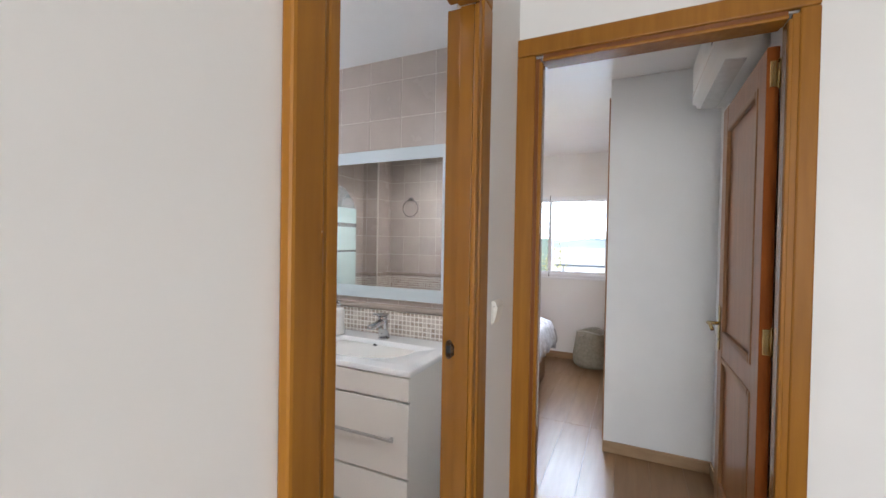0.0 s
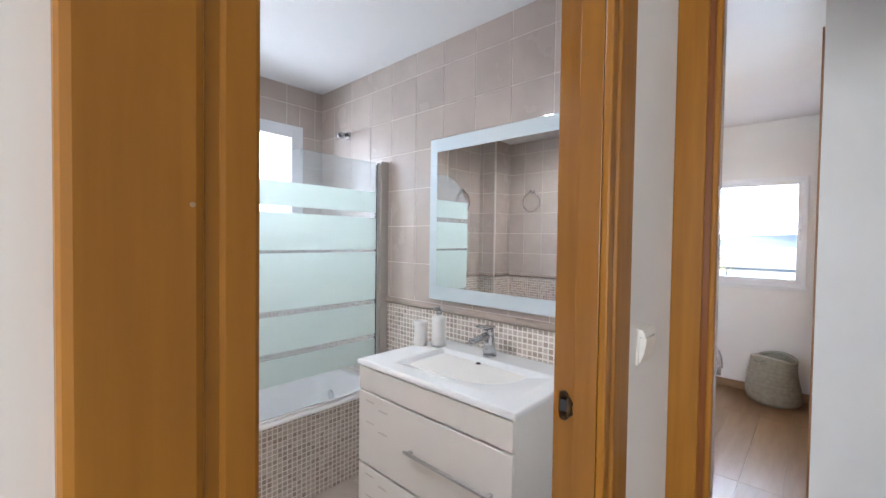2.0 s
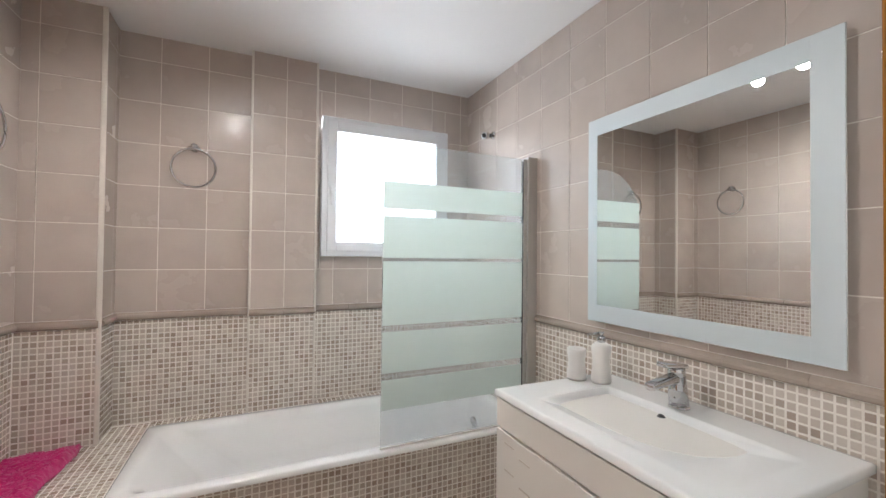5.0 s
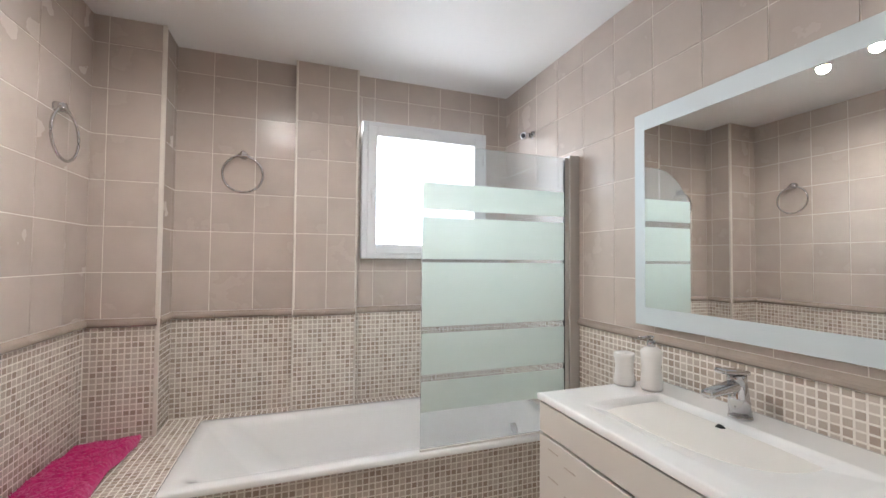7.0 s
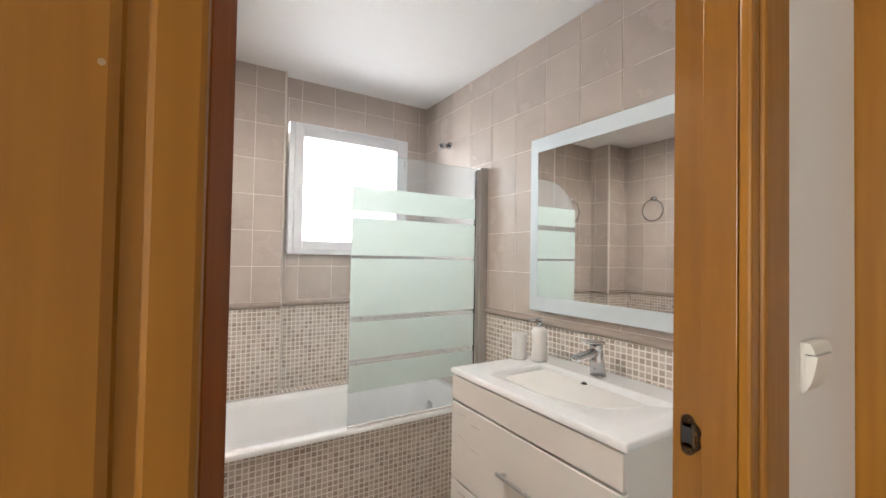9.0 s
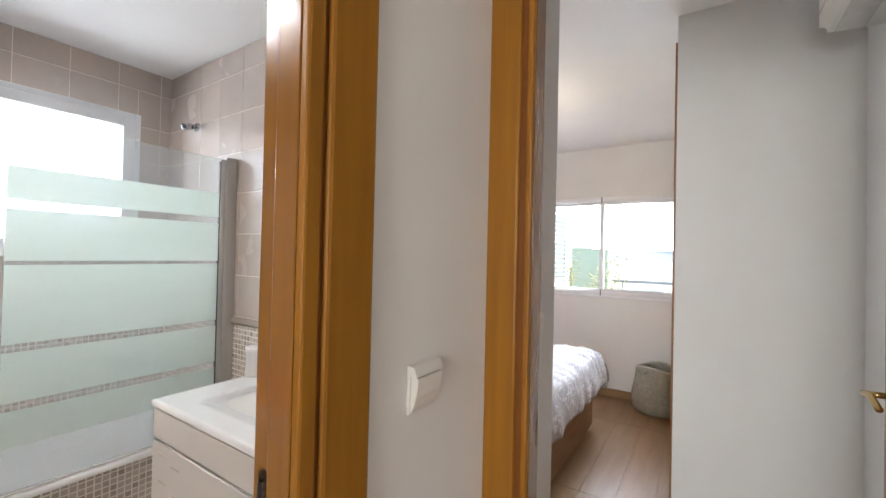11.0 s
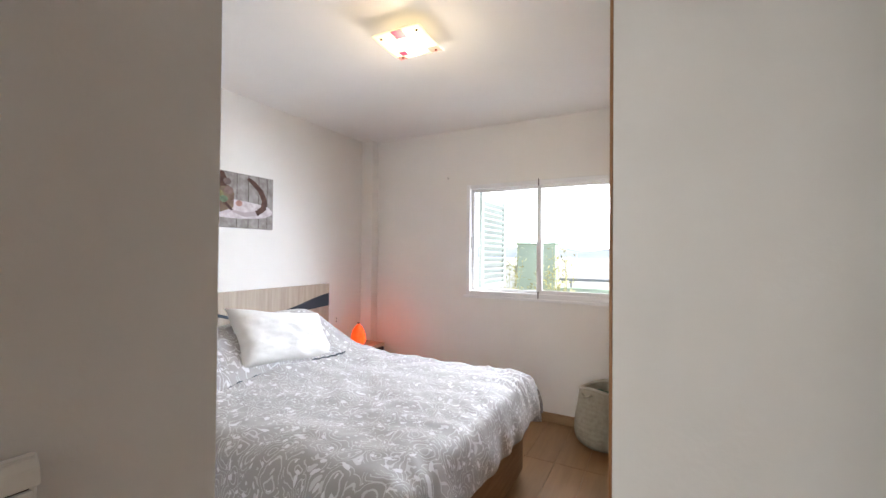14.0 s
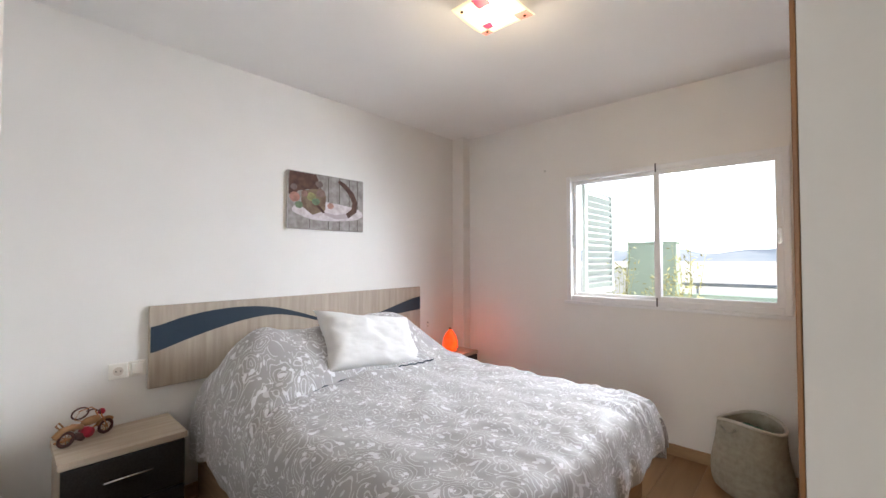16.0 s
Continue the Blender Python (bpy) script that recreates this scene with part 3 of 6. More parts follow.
# hand-shower holder high on the wall
holder = thing("shower_holder", (XM, 1.672, 2.05), "chrome shower holder on the tiled wall", "shower holder")
part("rosette", tube((XM - 0.001, 1.672, 2.055), (XM - 0.010, 1.672, 2.055), 0.024, n=20), chrome, holder, "", True)
part("arm", tube((XM - 0.008, 1.672, 2.055), (XM - 0.05, 1.672, 2.05), 0.011), chrome, holder, "", True)
part("cradle", tube((XM - 0.04, 1.672, 2.05), (XM - 0.085, 1.642, 2.035), 0.019, 0.021), chrome, holder, "", True)
part("cradle_mouth", tube((XM - 0.0845, 1.6425, 2.0355), (XM - 0.087, 1.641, 2.0345), 0.013), black_rubber, holder)


def towel_ring(at, out, label):
    ob = thing("towel_ring", at, label, "towel ring", "chrome towel rings")
    c, o = Vector(at), Vector(out)
    a = Vector((0, 0, 1)).cross(o)
    part("mount", add_tube(bmesh.new(), c, c + o * 0.035, 0.022, 0.018, 18), chrome, ob, "", True)
    bm = bmesh.new()
    add_tube(bm, c + o * 0.03 - a * 0.026 + Vector((0, 0, -0.008)), c + o * 0.03 + a * 0.026 + Vector((0, 0, -0.008)), 0.010)
    part("bracket", bm, chrome, ob, "", True)
    bm = bmesh.new()
    add_pipe(bm, [c + o * 0.035 + a * 0.098 * math.sin(k * math.tau / 40) + Vector((0, 0, -0.108 + 0.098 * math.cos(k * math.tau / 40))) for k in range(40)], 0.006, 8, True)
    part("ring", bm, chrome, ob, "", True)


towel_ring((-1.074, YW - 0.006, 1.860), (0, -1, 0), "chrome towel ring on the wall above the bathtub")
towel_ring((XL + 0.004, 1.525, 1.876), (1, 0, 0), "chrome towel ring on the side wall of the bathroom")

# bathroom window
frost_pane = mat("window_frost", (0.95, 0.96, 0.97), (0.93, 0.94, 0.95), 3, 0.7, trans=0.85, ior=1.2)
bw = tagged(thing("window_1", (-0.04, 1.985, BZ0), "white plastic bathroom window with bright frosted glass", "window"), kind="structure")


def ring_frame(name, x0, x1, z0, z1, y0, y1, wdt, material, parent, r=0.004):
    f = part(name, box(x0, x0 + wdt, y0, y1, z0, z1, r), material, parent)
    part(name, box(x1 - wdt, x1, y0, y1, z0, z1, r), material, parent)
    part(name, box(x0 + wdt, x1 - wdt, y0 + 0.0005, y1 - 0.0005, z1 - wdt, z1, r), material, parent)
    part(name, box(x0 + wdt, x1 - wdt, y0 + 0.0005, y1 - 0.0005, z0, z0 + wdt, r), material, parent)
    return f


ring_frame("window_frame", -0.442, 0.357, 1.308, 2.122, 1.962, 2.075, 0.030, upvc, bw)
sash = ring_frame("sash", -0.412, 0.327, 1.338, 2.092, 1.952, 2.04, 0.055, upvc, bw)
p = part("pane", box(-0.358, 0.273, 2.02, 2.026, 1.392, 2.038), frost_pane, sash, "bright frosted pane")
p.visible_shadow = False
hd = part("window_handle", box(-0.395, -0.375, 1.938, 1.953, 1.66, 1.72, 0.004), upvc, sash)
part("handle_grip", box(-0.392, -0.378, 1.925, 1.938, 1.60, 1.70, 0.005), upvc, hd)
for z in (1.45, 1.95):
    part("window_hinge", tube((0.335, 1.95, z - 0.03), (0.335, 1.95, z + 0.03), 0.007), upvc, bw)

# ---- vanity ----
vanity = thing("vanity_cabinet", (0.27, 0.40, 0), "white lacquered vanity cabinet with drawers below the basin", "cabinet")
part("body", box(0.024, XM - 0.006, 0.012, 0.790, 0.10, 0.828, 0.003), mdf_white, vanity)
for z0, z1, hz in ((0.725, 0.822, None), (0.410, 0.716, 0.565), (0.105, 0.401, 0.255)):
    d = part("drawer_front", box(0.004, 0.022, 0.010, 0.792, z0, z1, 0.003), mdf_white, vanity)
    if hz:
        h = part("handle", box(-0.026, -0.016, 0.065, 0.475, hz - 0.004, hz + 0.008, 0.003), alu, d, "long brushed metal handle")
        for y in (0.085, 0.455):
            part("handle_post", box(-0.017, 0.005, y - 0.006, y + 0.006, hz - 0.004, hz + 0.006, 0.001), alu, h)
        for i in range(2):
            for j in range(2):
                yy, zz = 0.60 + 0.085 * i, z1 - 0.055 - 0.09 * j + (0.02 if i else 0)
                part("groove", box(0.002, 0.005, yy, yy + 0.055, zz, zz + 0.004, 0.001), corner_strip, d)
for x in (0.06, 0.48):
    for y in (0.06, 0.74):
        part("leg", tube((x, y, 0.004), (x, y, 0.10), 0.016, 0.02), alu, vanity)

basin = thing("wash_basin", (0.265, 0.40, 0.83), "glossy white ceramic basin top on the vanity", "wash basin")


def basin_top():
    """A slab with a hollow whose floor slopes gently to the back."""
    bm = bmesh.new()
    nx, ny = 66, 100
    x0, x1, y0, y1 = 0.0, XM - 0.002, 0.0, 0.80
    grid = []
    for i in range(nx + 1):
        row = []
        for j in range(ny + 1):
            x, y = x0 + (x1 - x0) * i / nx, y0 + (y1 - y0) * j / ny
            u = min((x - 0.075) / 0.27, (0.392 - x) / 0.03)
            v = min((y - 0.07) / 0.42, (0.655 - y) / 0.03)
            u, v = max(0.0, min(1.0, u)), max(0.0, min(1.0, v))
            e = u * (1.5 - 0.5 * u * u) * v * (1.5 - 0.5 * v * v)
            edge = min(x - x0, y - y0, y1 - y)
            lip = -0.003 * max(0, 1 - edge / 0.01) ** 2
            row.append(bm.verts.new((x, y, 0.85 + lip - e * 0.058)))
        grid.append(row)
    for i in range(nx):
        for j in range(ny):
            bm.faces.new((grid[i][j], grid[i + 1][j], grid[i + 1][j + 1], grid[i][j + 1]))
    rim = [e for e in bm.edges if e.is_boundary]
    low = bmesh.ops.extrude_edge_only(bm, edges=rim)["geom"]
    for g in low:
        if isinstance(g, bmesh.types.BMVert):
            g.co.z = 0.829
    bmesh.ops.recalc_face_normals(bm, faces=bm.faces)
    return bm


part("basin_top", basin_top(), enamel, basin, "", True)
part("overflow_hole", tube((0.362, 0.425, 0.818), (0.374, 0.425, 0.824), 0.014, n=18), black_rubber, basin, "dark overflow hole")
part("overflow_ring", lathe([(0.013, 0), (0.017, 0.001), (0.019, 0.003)], (0.37, 0.425, 0.817)), chrome, basin)

faucet = thing("faucet", (0.435, 0.415, 0.85), "chrome single-lever mixer tap on the basin", "faucet")
part("base_ring", lathe([(0.031, 0), (0.031, 0.005), (0.028, 0.009)], (0.437, 0.415, 0.8505)), chrome, faucet, "", True)
part("body", tube((0.437, 0.415, 0.855), (0.424, 0.415, 0.955), 0.029, 0.025, 28), chrome, faucet, "", True)
bm = box(-0.128, 0.016, -0.021, 0.021, -0.015, 0.013, 0.010, 4)
for v in bm.verts:
    k = max(0.0, -v.co.x / 0.128)
    v.co.y *= 1 - 0.18 * k
    v.co.z = v.co.z * (1 - 0.25 * k) - 0.010 * k * k
bmesh.ops.transform(bm, matrix=Matrix.Translation((0.424, 0.415, 0.948)) @ Matrix.Rotation(radians(-3), 4, "Y"), verts=bm.verts)
sp = part("spout", bm, chrome, faucet, "", True)
part("aerator", tube((0.309, 0.415, 0.922), (0.309, 0.415, 0.935), 0.012, n=18), chrome, sp, "", True)
part("cartridge_dome", lathe([(0.025, -0.006), (0.0255, 0.012), (0.0245, 0.020), (0.001, 0.023)], (0.424, 0.415, 0.955), 28), chrome, faucet, "", True)
bm = box(-0.072, 0.028, -0.0235, 0.0235, -0.007, 0.007, 0.006, 3)
for v in bm.verts:
    v.co.y *= 1 - 0.25 * max(0.0, -v.co.x / 0.072)
bmesh.ops.transform(bm, matrix=Matrix.Translation((0.424, 0.415, 0.984)) @ Matrix.Rotation(radians(7), 4, "Y"), verts=bm.verts)
part("lever", bm, chrome, faucet, "", True)

stoneware = mat("white_stoneware", (0.80, 0.78, 0.75), (0.76, 0.74, 0.71), 10, 0.35)
WAIST = [(0.0, 0.002), (0.034, 0.0), (0.037, 0.008), (0.033, 0.045), (0.031, 0.07), (0.035, 0.10), (0.036, 0.115)]
cup = thing("toothbrush_cup", (0.355, 0.775, 0.85), "white waisted ceramic toothbrush cup on the basin", "cup")
part("body", lathe(WAIST + [(0.033, 0.117), (0.030, 0.10), (0.028, 0.01), (0.0, 0.008)], (0.355, 0.775, 0.8505)), stoneware, cup, "", True)
soap = thing("soap_dispenser", (0.405, 0.70, 0.85), "white waisted ceramic soap dispenser with chrome pump", "soap dispenser")
part("bottle", lathe([(r, z * 1.16) for r, z in WAIST] + [(0.024, 0.146), (0.015, 0.15), (0.0, 0.15)], (0.405, 0.70, 0.8505)), stoneware, soap, "", True)
pump = part("pump_collar", tube((0.405, 0.70, 1.0), (0.405, 0.70, 1.022), 0.014), chrome, soap, "chrome pump", True)
part("pump_head", tube((0.405, 0.70, 1.02), (0.405, 0.70, 1.038), 0.006, 0.011), chrome, pump, "", True)
part("pump_spout", tube((0.405, 0.70, 1.034), (0.362, 0.72, 1.03), 0.005, 0.004), chrome, pump, "", True)

# mirror with a frosted border
mirror_glass = mat("mirror_silver", (0.86, 0.88, 0.87), (0.86, 0.88, 0.87), 2, 0.0, 1.0)
frost_border = mat("mirror_frost", (0.62, 0.67, 0.69), (0.58, 0.64, 0.66), 3, 0.55, 0.35)
MY0, MY1, MZ0, MZ1 = 0.040, 0.870, 1.053, 1.894
mirror = thing("wall_mirror", (XM, 0.457, 1.05), "square bathroom mirror with a frosted border", "mirror")
part("backing_box", box(0.510, XM - 0.001, MY0 + 0.03, MY1 - 0.03, MZ0 + 0.03, MZ1 - 0.03, 0.002), alu, mirror)
part("mirror_plate", box(0.504, 0.509, MY0, MY1, MZ0, MZ1, 0.0008, 1), mirror_glass, mirror)
for y0, y1, z0, z1 in ((MY0 + 0.002, MY0 + 0.07, MZ0 + 0.002, MZ1 - 0.002), (MY1 - 0.050, MY1 - 0.002, MZ0 + 0.002, MZ1 - 0.002),
                       (MY0 + 0.0702, MY1 - 0.0502, MZ1 - 0.07, MZ1 - 0.002), (MY0 + 0.0702, MY1 - 0.0502, MZ0 + 0.002, MZ0 + 0.07)):
    part("frosted_border", box(0.5028, 0.5036, y0, y1, z0, z1), frost_border, mirror, "pale blue frosted border")

# ceiling spots of the bathroom
spot_glow = mat("spot_glow", (1, 1, 1), (1, 1, 1), 2, 0.5, emit=(1.0, 0.93, 0.82), strength=60)
for x, y in ((-0.945, 0.972), (-0.92, 0.737)):
    s = thing("ceiling_spot", (x, y, BCEIL), "small recessed ceiling spot, switched on", "ceiling light", "bathroom ceiling spots")
    part("bezel", lathe([(0.0115, -0.002), (0.022, -0.006), (0.031, -0.004), (0.032, 0.0)], (x, y, BCEIL - 0.0005)), chrome, s, "", True)
    part("bulb", lathe([(0.011, -0.001), (0.009, -0.004), (0.0, -0.005)], (x, y, BCEIL - 0.001)), spot_glow, s, "glowing bulb")
    beam = lamp("spot_light", "SPOT", look((x, y, BCEIL - 0.015), (x, y, 0)), 16.0, (1.0, 0.94, 0.87), radius=0.03)
    beam.data.spot_size, beam.data.spot_blend = radians(172), 0.7

# bath mat folded over the ledge
pink = mat("pink_shag", (0.56, 0.006, 0.17), (0.47, 0.005, 0.135), 40, 0.9, bump=0.3, bump_scale=180, sheen=0.4)
bm = bmesh.new()
nu, nv = 44, 80
vs = {}
for i in range(nu + 1):
    for j in range(nv + 1):
        u, v = i / nu, j / nv
        x = XL + 0.008 + (0.232 - 0.01 * v) * u + 0.010 * math.sin(9 * v)
        y = 1.02 + (0.765 - 0.05 * (1 - u)) * v + 0.012 * math.sin(8 * u)
        edge = min(u, 1 - u, v, 1 - v)
        z = 0.484 + 0.040 * min(1, edge / 0.10) ** 0.5 + 0.007 * noise.noise((x * 60, y * 60, 0)) + 0.010 * noise.noise((x * 12, y * 12, 3))
        vs[i, j] = bm.verts.new((x, y, max(z, 0.481)))
for i in range(nu):
    for j in range(nv):
        bm.faces.new((vs[i, j], vs[i + 1, j], vs[i + 1, j + 1], vs[i, j + 1]))
pile = random.Random(4)
for v in list(vs.values()):
    for _ in range(1):
        c = v.co + Vector((pile.uniform(-0.004, 0.004), pile.uniform(-0.004, 0.004), 0))
        d = Vector((pile.uniform(-0.009, 0.009), pile.uniform(-0.009, 0.009), 0.005))
        s = Vector((pile.uniform(-1, 1), pile.uniform(-1, 1), 0)).normalized() * 0.002
        bm.faces.new([bm.verts.new(c - s), bm.verts.new(c + s), bm.verts.new(c + d)])
solid("bath_mat", bm, pink, "bright pink shaggy bath mat on the ledge", "bath mat")

# ---- bedroom ----
SX = 0.085


def fabric_pattern():
    """Grey-beige cotton with white curls and drops."""
    m = bpy.data.materials.new("duvet_cotton")
    m.use_nodes = True
    nt = m.node_tree
    L = nt.links.new
    b = nt.nodes["Principled BSDF"]
    b.inputs["Roughness"].default_value, b.inputs["Sheen Weight"].default_value = 0.60, 0.30
    tc = nt.nodes.new("ShaderNodeUVMap")
    tc.uv_map = "cloth"
    warp = nt.nodes.new("ShaderNodeTexNoise")
    warp.inputs["Scale"].default_value, warp.inputs["Detail"].default_value = 7.0, 2
    L(tc.outputs["UV"], warp.inputs["Vector"])
    sub = nt.nodes.new("ShaderNodeVectorMath")
    sub.operation = "MULTIPLY_ADD"
    sub.inputs[1].default_value = (0.13, 0.13, 0.0)
    L(warp.outputs["Color"], sub.inputs[0])
    L(tc.outputs["UV"], sub.inputs[2])

    def node(kind, **kw):
        n = nt.nodes.new(kind)
        for k, v in kw.items():
            n.inputs[k].default_value = v
        return n

    def math_node(op, a, b=None):
        n = nt.nodes.new("ShaderNodeMath")
        n.operation = op
        for k, v in enumerate((a, b)):
            if v is None:
                continue
            if isinstance(v, (int, float)):
                n.inputs[k].default_value = v
            else:
                L(v, n.inputs[k])
        return n.outputs[0]
    # fine contour lines
    field = node("ShaderNodeTexVoronoi", Scale=13.0)
    L(sub.outputs[0], field.inputs["Vector"])
    saw = math_node("FRACT", math_node("MULTIPLY", field.outputs["Distance"], 5.5))
    line = math_node("LESS_THAN", math_node("ABSOLUTE", math_node("SUBTRACT", saw, 0.5)), 0.105)
    gate = node("ShaderNodeTexNoise", Scale=9.0)
    L(tc.outputs["UV"], gate.inputs["Vector"])
    line = math_node("MULTIPLY", line, math_node("GREATER_THAN", gate.outputs["Fac"], 0.40))
    # filled drops and commas, large and small
    v1 = node("ShaderNodeTexVoronoi", Scale=19.0)
    L(sub.outputs[0], v1.inputs["Vector"])
    cell = nt.nodes.new("ShaderNodeSeparateColor")
    L(v1.outputs["Color"], cell.inputs[0])
    bite = node("ShaderNodeTexNoise", Scale=42.0)
    L(tc.outputs["UV"], bite.inputs["Vector"])
    drop = math_node("LESS_THAN", math_node("ADD", v1.outputs["Distance"], math_node("MULTIPLY", bite.outputs["Fac"], 0.50)), 0.475)
    drop = math_node("MULTIPLY", drop, math_node("GREATER_THAN", cell.outputs[0], 0.15))
    v2 = node("ShaderNodeTexVoronoi", Scale=38.0)
    L(sub.outputs[0], v2.inputs["Vector"])
    cell2 = nt.nodes.new("ShaderNodeSeparateColor")
    L(v2.outputs["Color"], cell2.inputs[0])
    leaf = math_node("LESS_THAN", math_node("ADD", v2.outputs["Distance"], math_node("MULTIPLY", bite.outputs["Fac"], 0.4)), 0.46)
    leaf = math_node("MULTIPLY", leaf, math_node("GREATER_THAN", cell2.outputs[0], 0.42))
    fac = math_node("MAXIMUM", math_node("MULTIPLY", line, 0.62), math_node("MAXIMUM", drop, math_node("MULTIPLY", leaf, 0.85)))
    mix = nt.nodes.new("ShaderNodeMix")
    mix.data_type = "RGBA"
    mix.inputs["A"].default_value, mix.inputs["B"].default_value = (0.305, 0.293, 0.292, 1), (0.64, 0.64, 0.665, 1)
    L(fac, mix.inputs["Factor"])
    L(mix.outputs["Result"], b.inputs["Base Color"])
    weave = nt.nodes.new("ShaderNodeTexNoise")
    weave.inputs["Scale"].default_value = 300
    L(tc.outputs["UV"], weave.inputs["Vector"])
    bp = nt.nodes.new("ShaderNodeBump")
    bp.inputs["Strength"].default_value, bp.inputs["Distance"].default_value = 0.25, 0.002
    L(weave.outputs["Fac"], bp.inputs["Height"])
    L(bp.outputs[0], b.inputs["Normal"])
    return m


duvet_cotton = fabric_pattern()
white_cotton = mat("white_cotton", (0.68, 0.675, 0.67), (0.63, 0.625, 0.62), 12, 0.85, bump=0.3, bump_scale=250, sheen=0.3)
oak_grey = mat("grey_oak", (0.44, 0.37, 0.30), (0.33, 0.27, 0.215), 5, 0.5, bump=0.1, bump_scale=40, stretch=(7, 7, 0.5))
oak_top = mat("grey_oak_top", (0.46, 0.385, 0.30), (0.36, 0.29, 0.22), 5, 0.5, bump=0.1, bump_scale=40, stretch=(0.6, 7, 7))
navy = mat("navy_lacquer", (0.008, 0.021, 0.040), (0.011, 0.026, 0.047), 5, 0.6)
black_speckle = mat("black_lacquer", (0.006, 0.006, 0.007), (0.020, 0.020, 0.022), 160, 0.45)
bed_wood = mat("bed_oak", (0.36, 0.23, 0.13), (0.27, 0.165, 0.09), 8, 0.5, bump=0.1, stretch=(0.6, 0.6, 6))

BX0_, BX1_, BY0, BY1 = 1.27 + SX, 2.765 + SX, 0.0, 1.862
bed = thing("double_bed", ((BX0_ + BX1_) / 2, 0.95, 0), "oak storage bed base with mattress", "bed")
part("side_panel", box(BX0_, BX0_ + 0.03, BY0 + 0.03, BY1, 0.0, 0.36, 0.003), bed_wood, bed)
part("side_panel", box(BX1_ - 0.03, BX1_, BY0 + 0.03, BY1, 0.0, 0.36, 0.003), bed_wood, bed)
part("foot_panel", box(BX0_, BX1_, BY0, BY0 + 0.03, 0.0, 0.36, 0.003), bed_wood, bed)
part("bed_board", box(BX0_ + 0.03, BX1_ - 0.03, BY0 + 0.03, BY1, 0.30, 0.355), bed_wood, bed)
part("mattress", box(BX0_ + 0.02, BX1_ - 0.02, BY0 + 0.02, BY1, 0.357, 0.56, 0.05, 4), white_cotton, bed, "white mattress", True)
for k in range(3):
    y0 = BY0 + 0.12 + k * 0.56
    f = part("drawer_front", box(BX1_ - 0.002, BX1_ + 0.012, y0, y0 + 0.5, 0.05, 0.31, 0.003), bed_wood, bed)
    part("drawer_front", box(BX0_ - 0.012, BX0_ + 0.002, y0, y0 + 0.5, 0.05, 0.31, 0.003), bed_wood, bed)

# headboard with a curved navy inlay
HX0, HX1, HZ0, HZ1 = 1.128, 3.084, 0.646, 1.072
head = thing("headboard", ((HX0 + HX1) / 2, YH, HZ0), "grey oak headboard with a curved navy stripe", "headboard")
part("board", box(HX0, HX1, YH - 0.028, YH - 0.001, HZ0, HZ1, 0.002), oak_grey, head)
part("edge_band", box(HX0 - 0.002, HX0 + 0.001, YH - 0.027, YH - 0.001, HZ0 + 0.001, HZ1 - 0.001), oak_top, head)
bm = bmesh.new()
up, lo = [], []
# height of the stripe's two edges over the board's lower edge, in even steps along the board
TOPS = (0.318, 0.360, 0.382, 0.384, 0.364, 0.318, 0.262, 0.222, 0.216, 0.240, 0.276, 0.315, 0.342)
LOWS = (0.184, 0.232, 0.276, 0.308, 0.318, 0.290, 0.240, 0.202, 0.190, 0.200, 0.212, 0.222, 0.230)


def along_curve(vals, s):
    """A smooth curve through even steps, at s from 0 to 1."""
    f = s * (len(vals) - 1)
    i = min(int(f), len(vals) - 2)
    f -= i
    p0, p1, p2, p3 = (vals[min(max(i + d, 0), len(vals) - 1)] for d in (-1, 0, 1, 2))
    return p1 + 0.5 * f * (p2 - p0 + f * (2 * p0 - 5 * p1 + 4 * p2 - p3 + f * (3 * (p1 - p2) + p3 - p0)))


for k in range(61):
    x = HX0 + 0.003 + (HX1 - HX0 - 0.006) * k / 60
    t1, t0 = along_curve(TOPS, k / 60), along_curve(LOWS, k / 60)
    up.append(bm.verts.new((x, YH - 0.0300, HZ0 + max(t1, t0 + 0.006))))
    lo.append(bm.verts.new((x, YH - 0.0300, HZ0 + t0)))
for k in range(60):
    bm.faces.new((lo[k], lo[k + 1], up[k + 1], up[k]))
made = bmesh.ops.extrude_face_region(bm, geom=bm.faces[:])["geom"]
bmesh.ops.translate(bm, verts=[g for g in made if isinstance(g, bmesh.types.BMVert)], vec=(0, 0.0025, 0))
bmesh.ops.recalc_face_normals(bm, faces=bm.faces)
part("stripe", bm, navy, head, "curved navy blue stripe")


